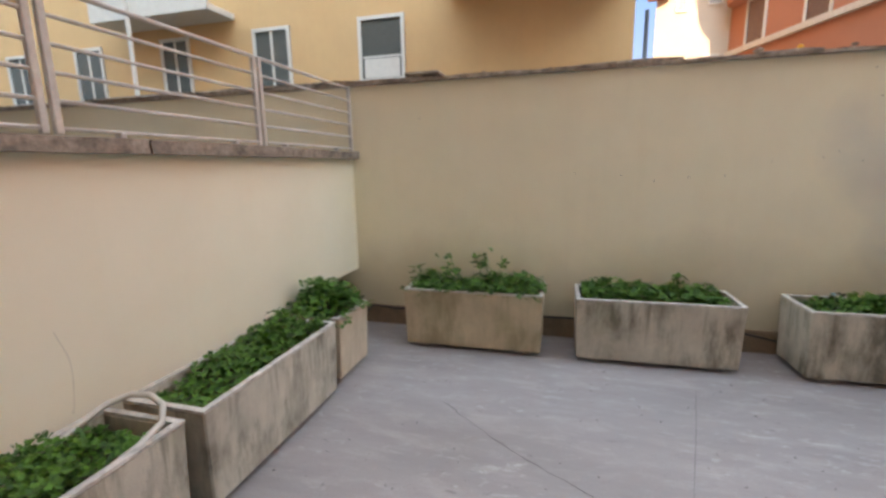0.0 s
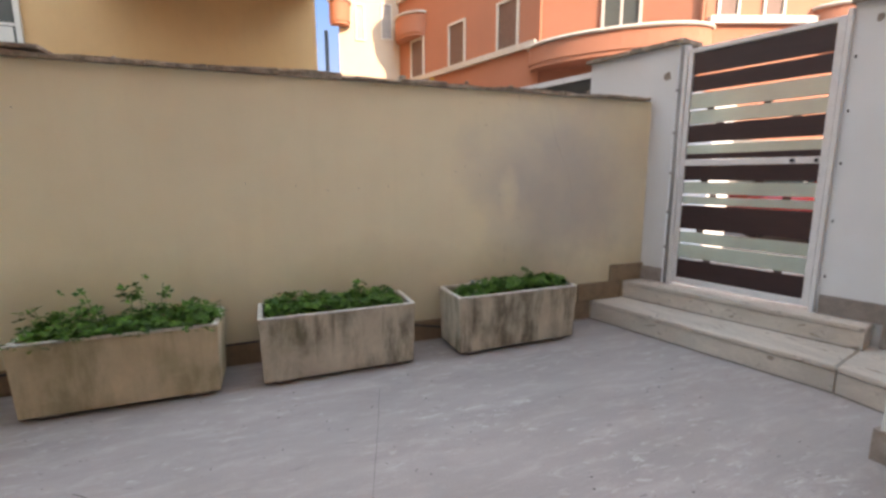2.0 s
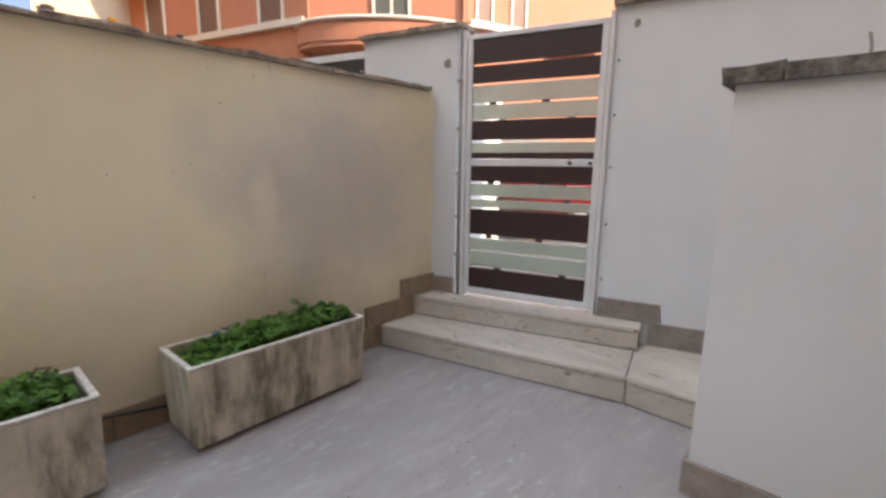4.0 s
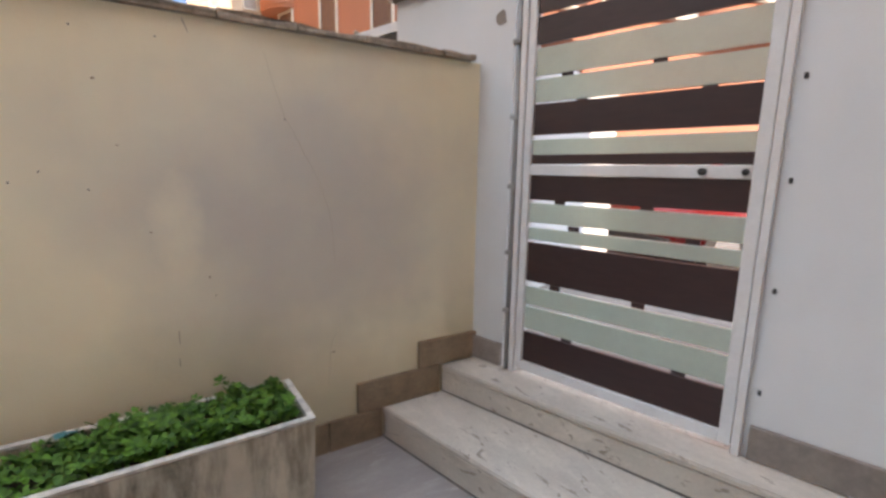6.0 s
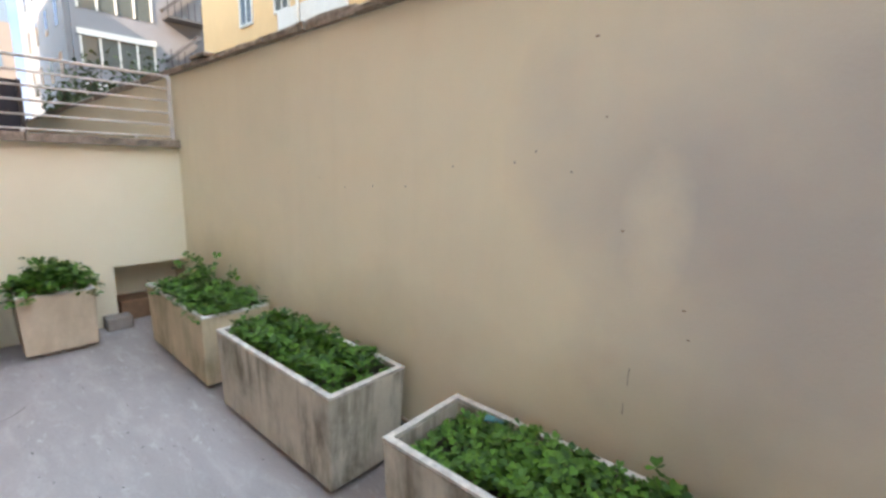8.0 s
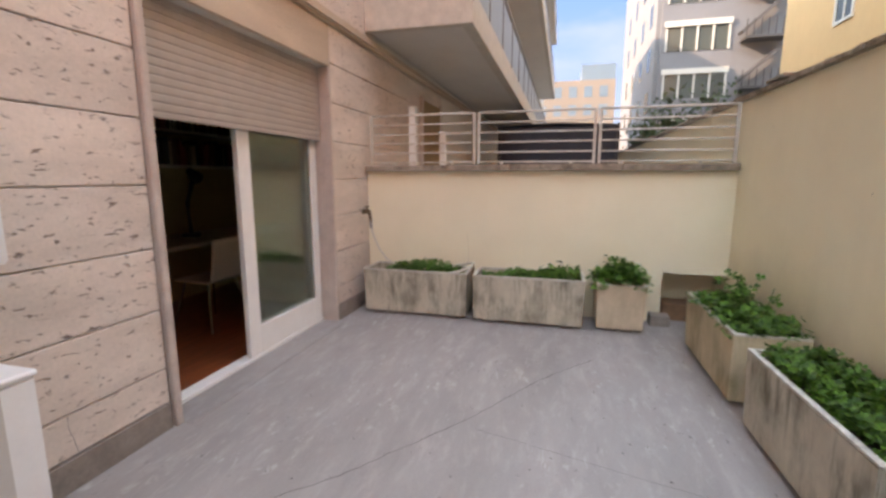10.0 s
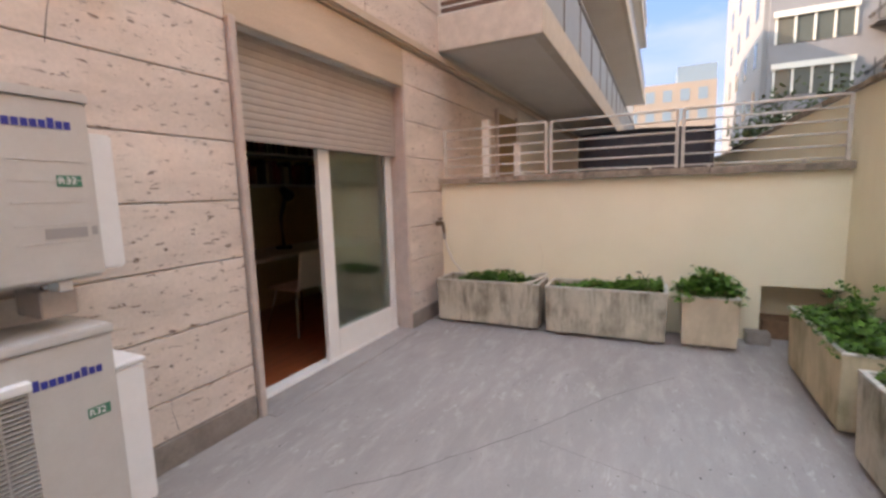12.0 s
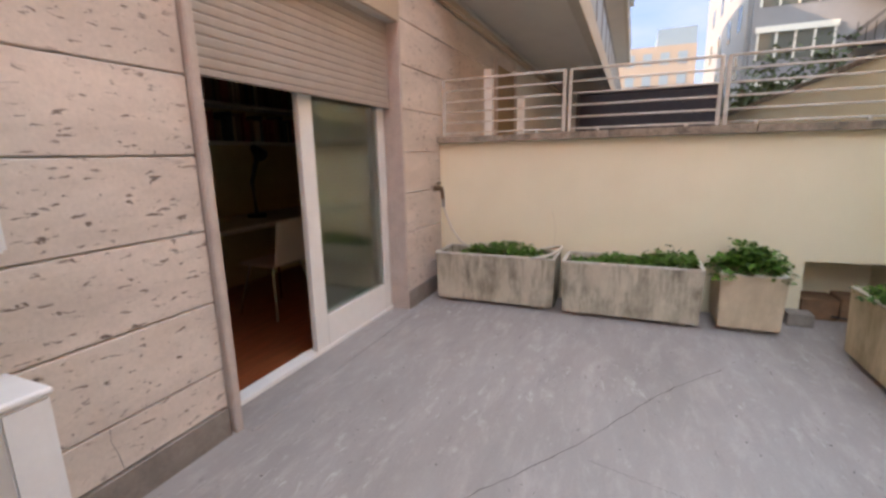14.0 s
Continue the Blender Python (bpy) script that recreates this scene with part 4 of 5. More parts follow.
part("grille_trim", block(gx0 - 0.01, gx1 + 0.01, D, D + 0.03, gz1, gz1 + 0.035, 0.006), M_CASE_W, ac2)
z = gz0 + 0.01
while z < gz1 - 0.005:
    part("grille_slat", block(gx0, gx1, D + 0.005, D + 0.022, z, z + 0.0045), M_CASE, ac2)
    z += 0.0155
for k in range(9):
    x = gx0 + (gx1 - gx0) * k / 8
    part("grille_rib", block(x - 0.002, x + 0.002, D + 0.006, D + 0.018, gz0, gz1), M_CASE, ac2)
brand_bars(ac2, 0.248, D + 0.0005, 0.70, 0.205, 0.036)
part("sticker", block(0.036, 0.108, D + 0.0005, D + 0.0015, 0.541, 0.579), M_GREEN, ac2)
lettering("sticker_text", "R32", 0.034, Matrix.Translation((0.105, D + 0.0025, 0.55)) @ Matrix.Rotation(math.pi, 4, "Z") @ Matrix.Rotation(math.pi / 2, 4, "X"), M_CASE_W, ac2)
part("label_plate", block(0.05, 0.16, D + 0.0005, D + 0.0013, 0.10, 0.135), M_LABEL, ac2)
part("label_plate", block(0.02, 0.038, D + 0.0005, D + 0.0013, 0.105, 0.135), M_LABEL, ac2)
for x in (0.12, 0.68):
    part("foot", block(x, x + 0.07, 0.0, 0.31, -0.03, -0.0005, 0.003), M_DARK, ac2)

# ---- garden tap and hose ----
tap = thing("garden_tap", "old brass garden tap on the stone wall", "tap", (-1.36, FY, 1.0))
bm = bmesh.new()
rod(bm, (0, 0.0, 0), (0, 0.012, 0), 0.03, 14)
rod(bm, (0, 0.0, 0), (0, 0.08, 0), 0.018, 12)
rod(bm, (0, 0.03, 0), (0, 0.06, 0), 0.024, 12)
rod(bm, (0, 0.07, 0.014), (0, 0.085, -0.10), 0.017, 12)
part("body", bm, M_BRASS, tap)
bm = bmesh.new()
rod(bm, (-0.038, 0.045, 0.05), (0.038, 0.045, 0.05), 0.011, 10)
rod(bm, (0, 0.045, 0.0), (0, 0.045, 0.045), 0.008, 8)
part("handle", bm, M_BRASS, tap)
bm = bmesh.new()
rod(bm, (0, 0.085, -0.10), (0, 0.087, -0.17), 0.016, 10)
part("hose_joint", bm, M_GREY, tap)
bm = bmesh.new()
tube(bm, [(-1.36, 0.367, 0.84), (-1.355, 0.40, 0.74), (-1.34, 0.46, 0.62), (-1.33, 0.55, 0.51), (-1.32, 0.66, 0.455), (-1.31, 0.8, 0.43)], 0.009, 8)
tagged(part("garden_hose", bm, M_HOSE, None, "", True), "pale hose running from the tap into a planter", "hose", "", "")
bm = bmesh.new()
pts = [(-1.38, 1.2, 0.44), (-1.39, 1.32, 0.475), (-1.38, 1.42, 0.50), (-1.33, 1.475, 0.515), (-1.25, 1.485, 0.515), (-1.17, 1.465, 0.50), (-1.11, 1.40, 0.475), (-1.10, 1.30, 0.45), (-1.12, 1.22, 0.43)]
tube(bm, pts, 0.012, 8)
tagged(part("garden_hose", bm, M_HOSE, None, "", True), "beige hose looped over a planter's end", "hose", "", "")

bm = bmesh.new()
rng = random.Random(15)
tube(bm, [(-1.62, 3.45, 0.03), (-1.45, 3.55, 0.06)] + [(-1.35 + 0.2 * k, NY - 0.03, 0.155 + rng.uniform(-0.012, 0.014)) for k in range(15)] + [(1.7, NY - 0.03, 0.1)], 0.007, 6)
tagged(part("cable", bm, M_DARK, None, "", True), "black cable running along the skirting", "cable", "", "")

# ---- marks on the terrace ----
def strip(bm, pts, z, w, rng, wob=0.006):
    """A thin uneven ribbon on the floor along points."""
    out = []
    for (ax, ay), (bx, by) in zip(pts, pts[1:]):
        n = max(2, int(math.hypot(bx - ax, by - ay) / 0.05))
        for k in range(n):
            f = k / n
            out.append((ax + (bx - ax) * f + rng.uniform(-wob, wob), ay + (by - ay) * f + rng.uniform(-wob, wob)))
    out.append(pts[-1])
    prev = None
    for i, (x, y) in enumerate(out):
        q = out[min(i + 1, len(out) - 1)]
        p = out[max(i - 1, 0)]
        d = Vector((q[0] - p[0], q[1] - p[1])).normalized()
        h = w * rng.uniform(0.4, 1.0) / 2
        a, b = bm.verts.new((x - d.y * h, y + d.x * h, z)), bm.verts.new((x + d.y * h, y - d.x * h, z))
        if prev:
            bm.faces.new((prev[0], prev[1], b, a))
        prev = (a, b)


rng = random.Random(5)
bm = bmesh.new()
strip(bm, [(-0.40, 2.57), (-0.2, 2.40), (0.03, 2.22), (0.41, 1.98), (0.60, 1.88), (0.95, 1.62), (1.29, 1.36), (1.53, 1.12)], 0.0015, 0.0065, rng)
strip(bm, [(1.03, 3.05), (0.92, 2.6), (0.79, 2.1), (0.74, 1.9)], 0.0015, 0.003, rng, 0.003)
part("crack", bm, M_CRACK, floor)
bm = bmesh.new()
for _ in range(170):
    x, y = rng.uniform(-1.0, 3.0), rng.uniform(0.5, 3.3)
    s = rng.uniform(0.002, 0.006)
    m = pose(x, y, s * 0.3, rng.uniform(-20, 20), rng.uniform(-20, 20), rng.uniform(0, 360))
    box(bm, -s, s, -s * 0.4, s * 0.4, -s * 0.25, s * 0.25, m)
solid("floor_debris", bm, M_CRACK, "dry leaf crumbs and grit scattered on the floor", "debris", "stuff")

bm = bmesh.new()
for x, z in ((2.052, 1.337), (1.838, 1.362), (1.554, 1.343), (1.285, 1.25), (1.062, 1.24), (0.842, 1.222), (2.754, 1.633), (1.92, 1.40), (2.3, 1.9), (0.3, 1.28), (0.62, 1.26), (-0.9, 1.72), (2.05, 1.9)):
    bmesh.ops.create_circle(bm, cap_ends=True, segments=7, radius=0.0036, matrix=pose(x, NY - 0.002, z, 90))
part("nail_hole", bm, M_CRACK, wall_north)
bm = bmesh.new()
strip(bm, [(2.68, 1.9), (2.70, 1.83), (2.757, 1.64), (2.81, 1.54), (2.90, 1.35), (2.95, 1.17), (2.96, 0.99)], 0, 0.0018, rng, 0.004)
strip(bm, [(2.955, 0.62), (2.93, 0.59), (2.91, 0.37)], 0, 0.0015, rng, 0.004)
strip(bm, [(2.293, 0.755), (2.293, 0.70)], 0, 0.006, rng, 0.001)
strip(bm, [(2.287, 0.64), (2.287, 0.60)], 0, 0.005, rng, 0.001)
strip(bm, [(2.39, 1.98), (2.41, 1.93)], 0, 0.008, rng, 0.001)
for v in bm.verts:
    v.co = (v.co.x, NY - 0.002, v.co.y)
part("hairline_crack", bm, M_HAIR, wall_north)
bm = bmesh.new()
strip(bm, [(1.36, 0.79), (1.39, 0.70), (1.40, 0.62), (1.39, 0.53), (1.375, 0.47)], 0, 0.002, rng, 0.004)
for v in bm.verts:
    v.co = (WX + 0.002, v.co.x, v.co.y)
part("hairline_crack", bm, M_HAIR, wall_west)
bm = bmesh.new()
for x, z, r in ((2.44, 0.89, 0.0035), (2.23, 1.17, 0.0045), (2.10, 1.73, 0.0055), (2.15, 1.50, 0.0035), (2.42, 0.97, 0.0045), (2.94, 0.53, 0.0055)):
    bmesh.ops.create_circle(bm, cap_ends=True, segments=9, radius=r, matrix=pose(x, NY - 0.0025, z, 90) @ Matrix.Diagonal((1.3, 0.7, 1, 1)))
part("rust_spot", bm, M_RUST, wall_north)

# marks and a lamp on the stone wall
bm = bmesh.new()
strip(bm, [(1.985, 1.955), (1.975, 2.03), (1.955, 2.12), (1.95, 2.24), (1.965, 2.285)], 0, 0.006, rng, 0.003)
strip(bm, [(1.66, 0.335), (1.665, 0.29), (1.645, 0.24), (1.635, 0.16)], 0, 0.0035, rng, 0.004)
for v in bm.verts:
    v.co = (v.co.x, FY + 0.002, v.co.y)
part("crack", bm, M_CRACK, wall_south)
wall_lamp = thing("wall_lamp", "small dark wall lamp on the stone wall", "lamp", (1.79, FY, 2.24))
bm = bmesh.new()
rod(bm, (0, 0.0, 0.09), (0, 0.02, 0.09), 0.06, 20)
part("backplate", bm, M_DARK, wall_lamp)
bm = bmesh.new()
rod(bm, (0, 0.075, 0.012), (0, 0.075, 0.17), 0.05, 20, 0.04)
part("shade", bm, M_DARK, wall_lamp, "", True)
part("arm", block(-0.012, 0.012, 0.018, 0.06, 0.08, 0.105, 0.003), M_DARK, wall_lamp)

# ---- balconies of the house and the neighbour's terrace ----
def balcony(z, x0, x1, y1):
    t = thing("balcony", "long balcony with solid edge and bluish glass panels", "balcony", (0, FY, z), group="balconies of the house", kind="structure")
    part("slab", block(x0, x1, 0, y1 - FY - 0.12, 0.0, 0.18), M_SOFFIT, t)
    part("edge", block(x0, x1, y1 - FY - 0.12, y1 - FY, -0.02, 0.30, 0.006), M_STRING, t)
    part("edge", block(x1 + 0.001, x1 + 0.10, 0, y1 - FY, -0.02, 0.34, 0.006), M_STRING, t)
    for k in range(9):
        part("slat", block(x1 + 0.02, x1 + 0.05, 0.02, y1 - FY - 0.05, 0.38 + 0.07 * k, 0.42 + 0.07 * k), M_BLIND, t)
    n = int((x1 - x0) / 1.2)
    for k in range(n):
        a = x1 - 1.2 * k
        part("panel", block(a - 1.16, a - 0.03, y1 - FY - 0.07, y1 - FY - 0.05, 0.36, 1.05), M_WINDOW_B, t)
        part("post", block(a - 0.025, a + 0.015, y1 - FY - 0.09, y1 - FY - 0.04, 0.30, 1.1), M_GREY, t)
    part("handrail", block(x0, x1, y1 - FY - 0.09, y1 - FY - 0.03, 1.1, 1.14, 0.006), M_GREY, t)


balcony(2.84, -26.0, -1.62, 1.40)
balcony(6.0, -26.0, -4.2, 1.55)
balcony(9.1, -26.0, -4.2, 1.55)
solid("roof_eaves", block(-41, 8.3, -9.3, 1.1, 15.0, 15.25, 0.02), M_SOFFIT, "grey roof edge of the house", "roof")

awning = thing("awning", "dark cloth awning over the neighbour's terrace", "awning")
bm = bmesh.new()
nx, ny = 16, 10
grid = [[bm.verts.new((-6.4 - 6.6 * i / nx, 0.97 + 2.33 * j / ny, 2.42 - 0.012 * i + 0.02 * math.sin(i * 2.1) - 0.12 * abs(j / ny - 0.5))) for j in range(ny + 1)] for i in range(nx + 1)]
for i in range(nx):
    for j in range(ny):
        bm.faces.new((grid[i][j], grid[i + 1][j], grid[i + 1][j + 1], grid[i][j + 1]))
bmesh.ops.solidify(bm, geom=list(bm.faces), thickness=0.012)
part("cloth", bm, M_TARP, awning)
part("side_cloth", block(-6.42, -6.38, 0.97, 3.3, 1.3, 2.33), M_TARP, awning)
for y in (1.0, 3.27):
    part("pole", block(-6.36, -6.31, y - 0.025, y + 0.025, 0.9, 2.37), M_DARK, awning)
solid("neighbour_floor", block(-20, WX - 0.45, 0.3, NY - 0.02, -0.12, 0.9), M_PAVE, "neighbour's pale terrace floor behind the low wall", "floor")
for x, y, w, z in ((-2.2, 0.56, 0.085, 2.17), (-2.75, 0.78, 0.08, 1.93)):
    t = thing("white_post", "white painted post behind the railing", "post", (x, y, 0.9))
    part("shaft", block(-w / 2, w / 2, -w / 2, w / 2, 0, z - 0.9, 0.004), M_SASH, t)
door_n = thing("door_2", "brown wooden door of the neighbour's terrace", "door", kind="structure")
part("leaf", block(-4.3, -3.4, FY + 0.001, FY + 0.03, 0.9, 2.45, 0.004), plain("ochre_wood", (0.30, 0.18, 0.07), 0.5, vary=0.15, stretch=(1, 1, 0.2)), door_n)
part("frame", block(-4.38, -4.305, FY + 0.001, FY + 0.045, 0.9, 2.5, 0.004), M_JAMB, door_n)
part("frame", block(-3.395, -3.32, FY + 0.001, FY + 0.045, 0.9, 2.5, 0.004), M_JAMB, door_n)

# small yellow object of unknown kind, shaped as a flattened ball
bm = bmesh.new()
bmesh.ops.create_icosphere(bm, subdivisions=2, radius=0.019)
for v in bm.verts:
    v.co.z *= 0.8
t = part("yellow_object", bm, plain("yellow_surface", (0.75, 0.38, 0.02), 0.5, vary=0.15), None, "", True)
t.location = (1.66, NY + 0.06, 2.063)
tagged(t, "small yellow object lying on the wall coping", "fruit")
rng = random.Random(8)
bm = bmesh.new()
for x in (0.70, 0.735, 1.40, 1.425, 1.95, 2.35, -0.4, 3.1):
    r = rng.uniform(0.010, 0.02)
    bmesh.ops.create_icosphere(bm, subdivisions=1, radius=r, matrix=Matrix.Translation((x, NY + rng.uniform(0.02, 0.1), 2.045 + r * 0.6)) @ Matrix.Diagonal((1.5, 1, 0.8, 1)))
solid("coping_debris", bm, M_COPING, "lumps of mortar and moss on the coping", "debris", "stuff")

# ---- buildings round about ----
def window(parent, u0, u1, z0, z1, m, pane_mat=M_WINDOW, depth=0.10, bars=1, frame_w=0.09):
    """A framed window on a facade; m maps (along, out, up) to the place."""
    w = part("window", block(u0, u1, -depth, 0.012, z0, z1, 0, 1, m), pane_mat, parent)
    for a, b, c, d in ((u0 - frame_w, u0, z0 - frame_w, z1 + frame_w), (u1, u1 + frame_w, z0 - frame_w, z1 + frame_w), (u0, u1, z1, z1 + frame_w), (u0, u1, z0 - frame_w, z0)):
        part("window_frame", block(a, b, -0.02, 0.06, c, d, 0, 1, m), M_FRAMEW, w)
    for k in range(bars):
        x = u0 + (u1 - u0) * (k + 1) / (bars + 1)
        part("mullion", block(x - 0.035, x + 0.035, 0.0, 0.035, z0, z1, 0, 1, m), M_FRAMEW, w)
    return w


# ochre apartment house behind the north wall
YB = 12.0
POLE_X, POLE_Y, POLE_H = 1.72, 11.0, 4.55
ochre = thing("apartment_house", "ochre plastered apartment house with pale framed windows", "house")
part("wall", block(-22.7, 1.6, YB, YB + 10, -0.12, 17), M_OCHRE, ochre)
part("roof", block(-23.1, 1.9, YB - 0.5, YB + 10.4, 17.0, 17.3), M_SOFFIT, ochre)
mo = Matrix(((1, 0, 0, 0), (0, -1, 0, YB), (0, 0, 1, 0), (0, 0, 0, 1)))
for s, (z0, z1) in enumerate(((3.68, 5.15), (7.1, 8.7), (10.4, 12.0), (13.6, 15.1))):
    for x0, x1 in ((-18.35, -17.3), (-15.25, -14.25), (-8.45, -7.42), (-5.17, -4.04)):
        w = window(ochre, x0, x1, z0, z1, mo, bars=1 if x0 < -6 else 0)
        if x0 > -6:
            # pale strip stands for a bright reflection, painted onto the glass
            part("reflection_strip", block(x0 + 0.06, x1 - 0.06, 0.0125, 0.018, z0 + 0.02, z0 + 0.5, 0, 1, mo), M_FRAMEW, w)
            part("sash", block(x0 + 0.02, x1 - 0.02, 0.0125, 0.03, z0 + 0.52, z0 + 0.57, 0, 1, mo), M_FRAMEW, w)
    window(ochre, -11.75, -10.85, z0 - 0.7, z1, mo, bars=1)
for z in (5.55, 9.0, 12.2):
    b = part("balcony", block(-13.2, -9.1, -0.001, 1.05, z, z + 0.16, 0, 1, mo), M_FRAMEW, ochre)
    part("parapet", block(-13.2, -9.1, 0.98, 1.05, z + 0.161, z + 0.9, 0, 1, mo), M_FRAMEW, b)
for z in (5.45, 8.8, 12.0):
    b = part("balcony", block(-2.7, 1.55, -0.001, 1.6, z, z + 0.25, 0, 1, mo), M_OCHRE, ochre)
    part("parapet", block(-2.7, 1.55, 1.52, 1.6, z + 0.251, z + 1.0, 0, 1, mo), M_OCHRE, b)
bm = bmesh.new()
rod(bm, (-11.75, YB - 1.1, 0.5), (-11.75, YB - 1.1, 17), 0.06, 8)
part("drainpipe", bm, M_FRAMEW, ochre)

lane_post = thing("lamp_post", "thin dark metal post standing in the lane", "post", (POLE_X, POLE_Y, -0.12))
bm = bmesh.new()
rod(bm, (0, 0, 0.25), (0, 0, POLE_H), 0.05, 10, 0.04)
part("shaft", bm, M_DARK, lane_post, "", True)
bm = bmesh.new()
rod(bm, (0, 0, 0), (0, 0, 0.25), 0.09, 12, 0.06)
part("base", bm, M_DARK, lane_post)

# salmon corner house across the street
C = Vector((8.85, 10.5, 0))
FA = Vector((-0.28, 0.96, 0)).normalized()      # runs away along the lane
FB = Vector((0.94, -0.34, 0)).normalized()       # runs along the street
salmon = thing("corner_house", "salmon plastered corner house with a rounded balcony", "house")
L1, L2 = 10.4, 40.0
P1, P2 = C + FA * 2.4, C + FB * 2.5          # the cut corner
P = [P1, P2, C + FB * L2, C + FB * L2 + FA * 14, C + FA * 14]
part("wall", prism([(p.x, p.y) for p in P], -0.12, 19), M_PINK, salmon)


def on_face(origin, along, out):
    return Matrix(((along.x, out.x, 0, origin.x), (along.y, out.y, 0, origin.y), (0, 0, 1, 0), (0, 0, 0, 1)))


OA = Vector((-0.96, -0.28, 0)).normalized()
OB = Vector((-0.34, -0.94, 0)).normalized()
FC = (P2 - P1).normalized()
OC = Vector((FC.y, -FC.x, 0))
fa, fb, fc = on_face(C, FA, OA), on_face(C, FB, OB), on_face(P1, FC, OC)
CUT = (P2 - P1).length
for z in (5.3, 8.7, 12.1, 15.5):
    part("string_course", block(2.45, L1, 0.0, 0.14, z - 0.12, z + 0.06, 0, 1, fa), M_STRING, salmon)
    part("string_course", block(2.55, L2, 0.0, 0.14, z - 0.12, z + 0.06, 0, 1, fb), M_STRING, salmon)
    for u in (3.3, 5.93, 8.55):
        window(salmon, u, u + 0.85, z + 0.1, z + 1.5, fa, M_BLIND, bars=0, frame_w=0.07)
    for u in (2.82, 4.0, 8.2, 11.0, 14.0, 17.0):
        window(salmon, u, u + 0.45, z + 0.1, z + 1.5, fb, M_BLIND, bars=0, frame_w=0.06)
    window(salmon, 1.85, 2.75, z - 0.55, z + 1.6, fc, M_WINDOW, bars=1, frame_w=0.08)
for u in (0.04, CUT - 0.1):
    bm = bmesh.new()
    rod(bm, fc @ Vector((u, 0.05, 0.2)), fc @ Vector((u, 0.05, 19)), 0.05, 8)
    part("drainpipe", bm, M_PINK, salmon)


def round_balcony(parent, m, a, d, z, h, mat, thick=0.12):
    """A bowed solid parapet on a slab; m maps (along, out, up), a is half its width, d its depth."""
    n = 24
    def oval(da):
        return [m @ Vector(((a + da) * math.cos(math.pi * k / n), (d + da) * math.sin(math.pi * k / n), 0)) for k in range(n + 1)]
    out, inn = oval(0), oval(-thick)
    bm = bmesh.new()
    for k in range(n):
        q = [[bm.verts.new((p.x, p.y, zz)) for p, zz in ((out[i], z), (out[i], z + h), (inn[i], z + h), (inn[i], z))] for i in (k, k + 1)]
        for i in range(4):
            bm.faces.new((q[0][i], q[1][i], q[1][(i + 1) % 4], q[0][(i + 1) % 4]))
    bmesh.ops.remove_doubles(bm, verts=bm.verts, dist=0.001)
    bmesh.ops.recalc_face_normals(bm, faces=bm.faces)
    b = part("balcony", bm, mat, parent)
    part("slab", prism([(p.x, p.y) for p in oval(-0.03)], z - 0.12, z - 0.001), mat, b)
    bm = bmesh.new()
    tube(bm, [(p.x, p.y, z + h) for p in oval(0.03)], 0.05, 6)
    part("coping", bm, M_STRING, b)


for z in (4.55, 7.95, 11.4):
    round_balcony(salmon, fc @ Matrix.Translation((CUT / 2 - 0.05, 0, 0)), CUT / 2 + 0.22, 1.1, z, 0.52, M_PINK)
    round_balcony(salmon, fb @ Matrix.Translation((6.7, 0, 0)), 1.4, 0.7, z + 0.4, 0.6, M_PINK)
    round_balcony(salmon, fa @ Matrix.Translation((9.35, 0, 0)), 0.95, 0.6, z + 2.45, 0.75, M_PINK)
for u0, u1, m in ((2.45, L1, fa), (0.0, CUT, fc), (2.55, L2, fb)):
    part("base_course", block(u0, u1, 0.001, 0.09, -0.12, 2.25, 0, 1, m), M_PAVE, salmon, "grey stone base of the house")
# sunlit wing at the end of the lane
E = C + FA * L1
WING = 3.35
wing = thing("apartment_wing", "pale sunlit apartment wing with small rounded balconies", "house")
part("wall", prism([(WING, E.y), (E.x + 1.0, E.y), (E.x + 1.0, E.y + 9), (WING + 2.4, E.y + 9)], -0.12, 19), M_PALE, wing)
mw = on_face(Vector((WING, E.y, 0)), Vector((1, 0, 0)), Vector((0, -1, 0)))
for z in (0.6, 3.8, 7.0, 10.2, 13.4):
    window(wing, 0.72, 1.02, z, z + 1.35, mw, M_GREY, bars=0, frame_w=0.05)
    window(wing, 1.82, 2.22, z + 0.15, z + 1.5, mw, M_GREY, bars=0, frame_w=0.05)
    round_balcony(wing, mw @ Matrix.Translation((0.05, 0, 0)), 0.42, 0.5, z + 0.55, 0.8, M_PINK)

# lane gate seen over the wall, pavement outside the gate
lane_gate = thing("metal_gate", "white framed dark metal gate in the lane", "gate", (0, 0, 0))
lane_gate.matrix_basis = GATE
part("panel", block(-2.6, -1.1, -0.2, -0.17, -0.12, 2.36), M_DARK, lane_gate)
part("frame", block(-2.6, -1.1, -0.21, -0.16, 2.361, 2.42), M_WMETAL, lane_gate)
part("frame", block(-1.099, -1.05, -0.21, -0.16, -0.12, 2.42), M_WMETAL, lane_gate)
solid("pavement", block(-1.5, 5.0, -2.6, -0.26, -0.1, 0.30, 0.01, 1, GATE), M_PAVE, "pale stone pavement outside the gate", "pavement")

solid("road", block(-14, 30, -6.4, -2.61, -0.11, 0.2, 0, 1, GATE), M_GROUND, "grey asphalt street beyond the pavement", "road")


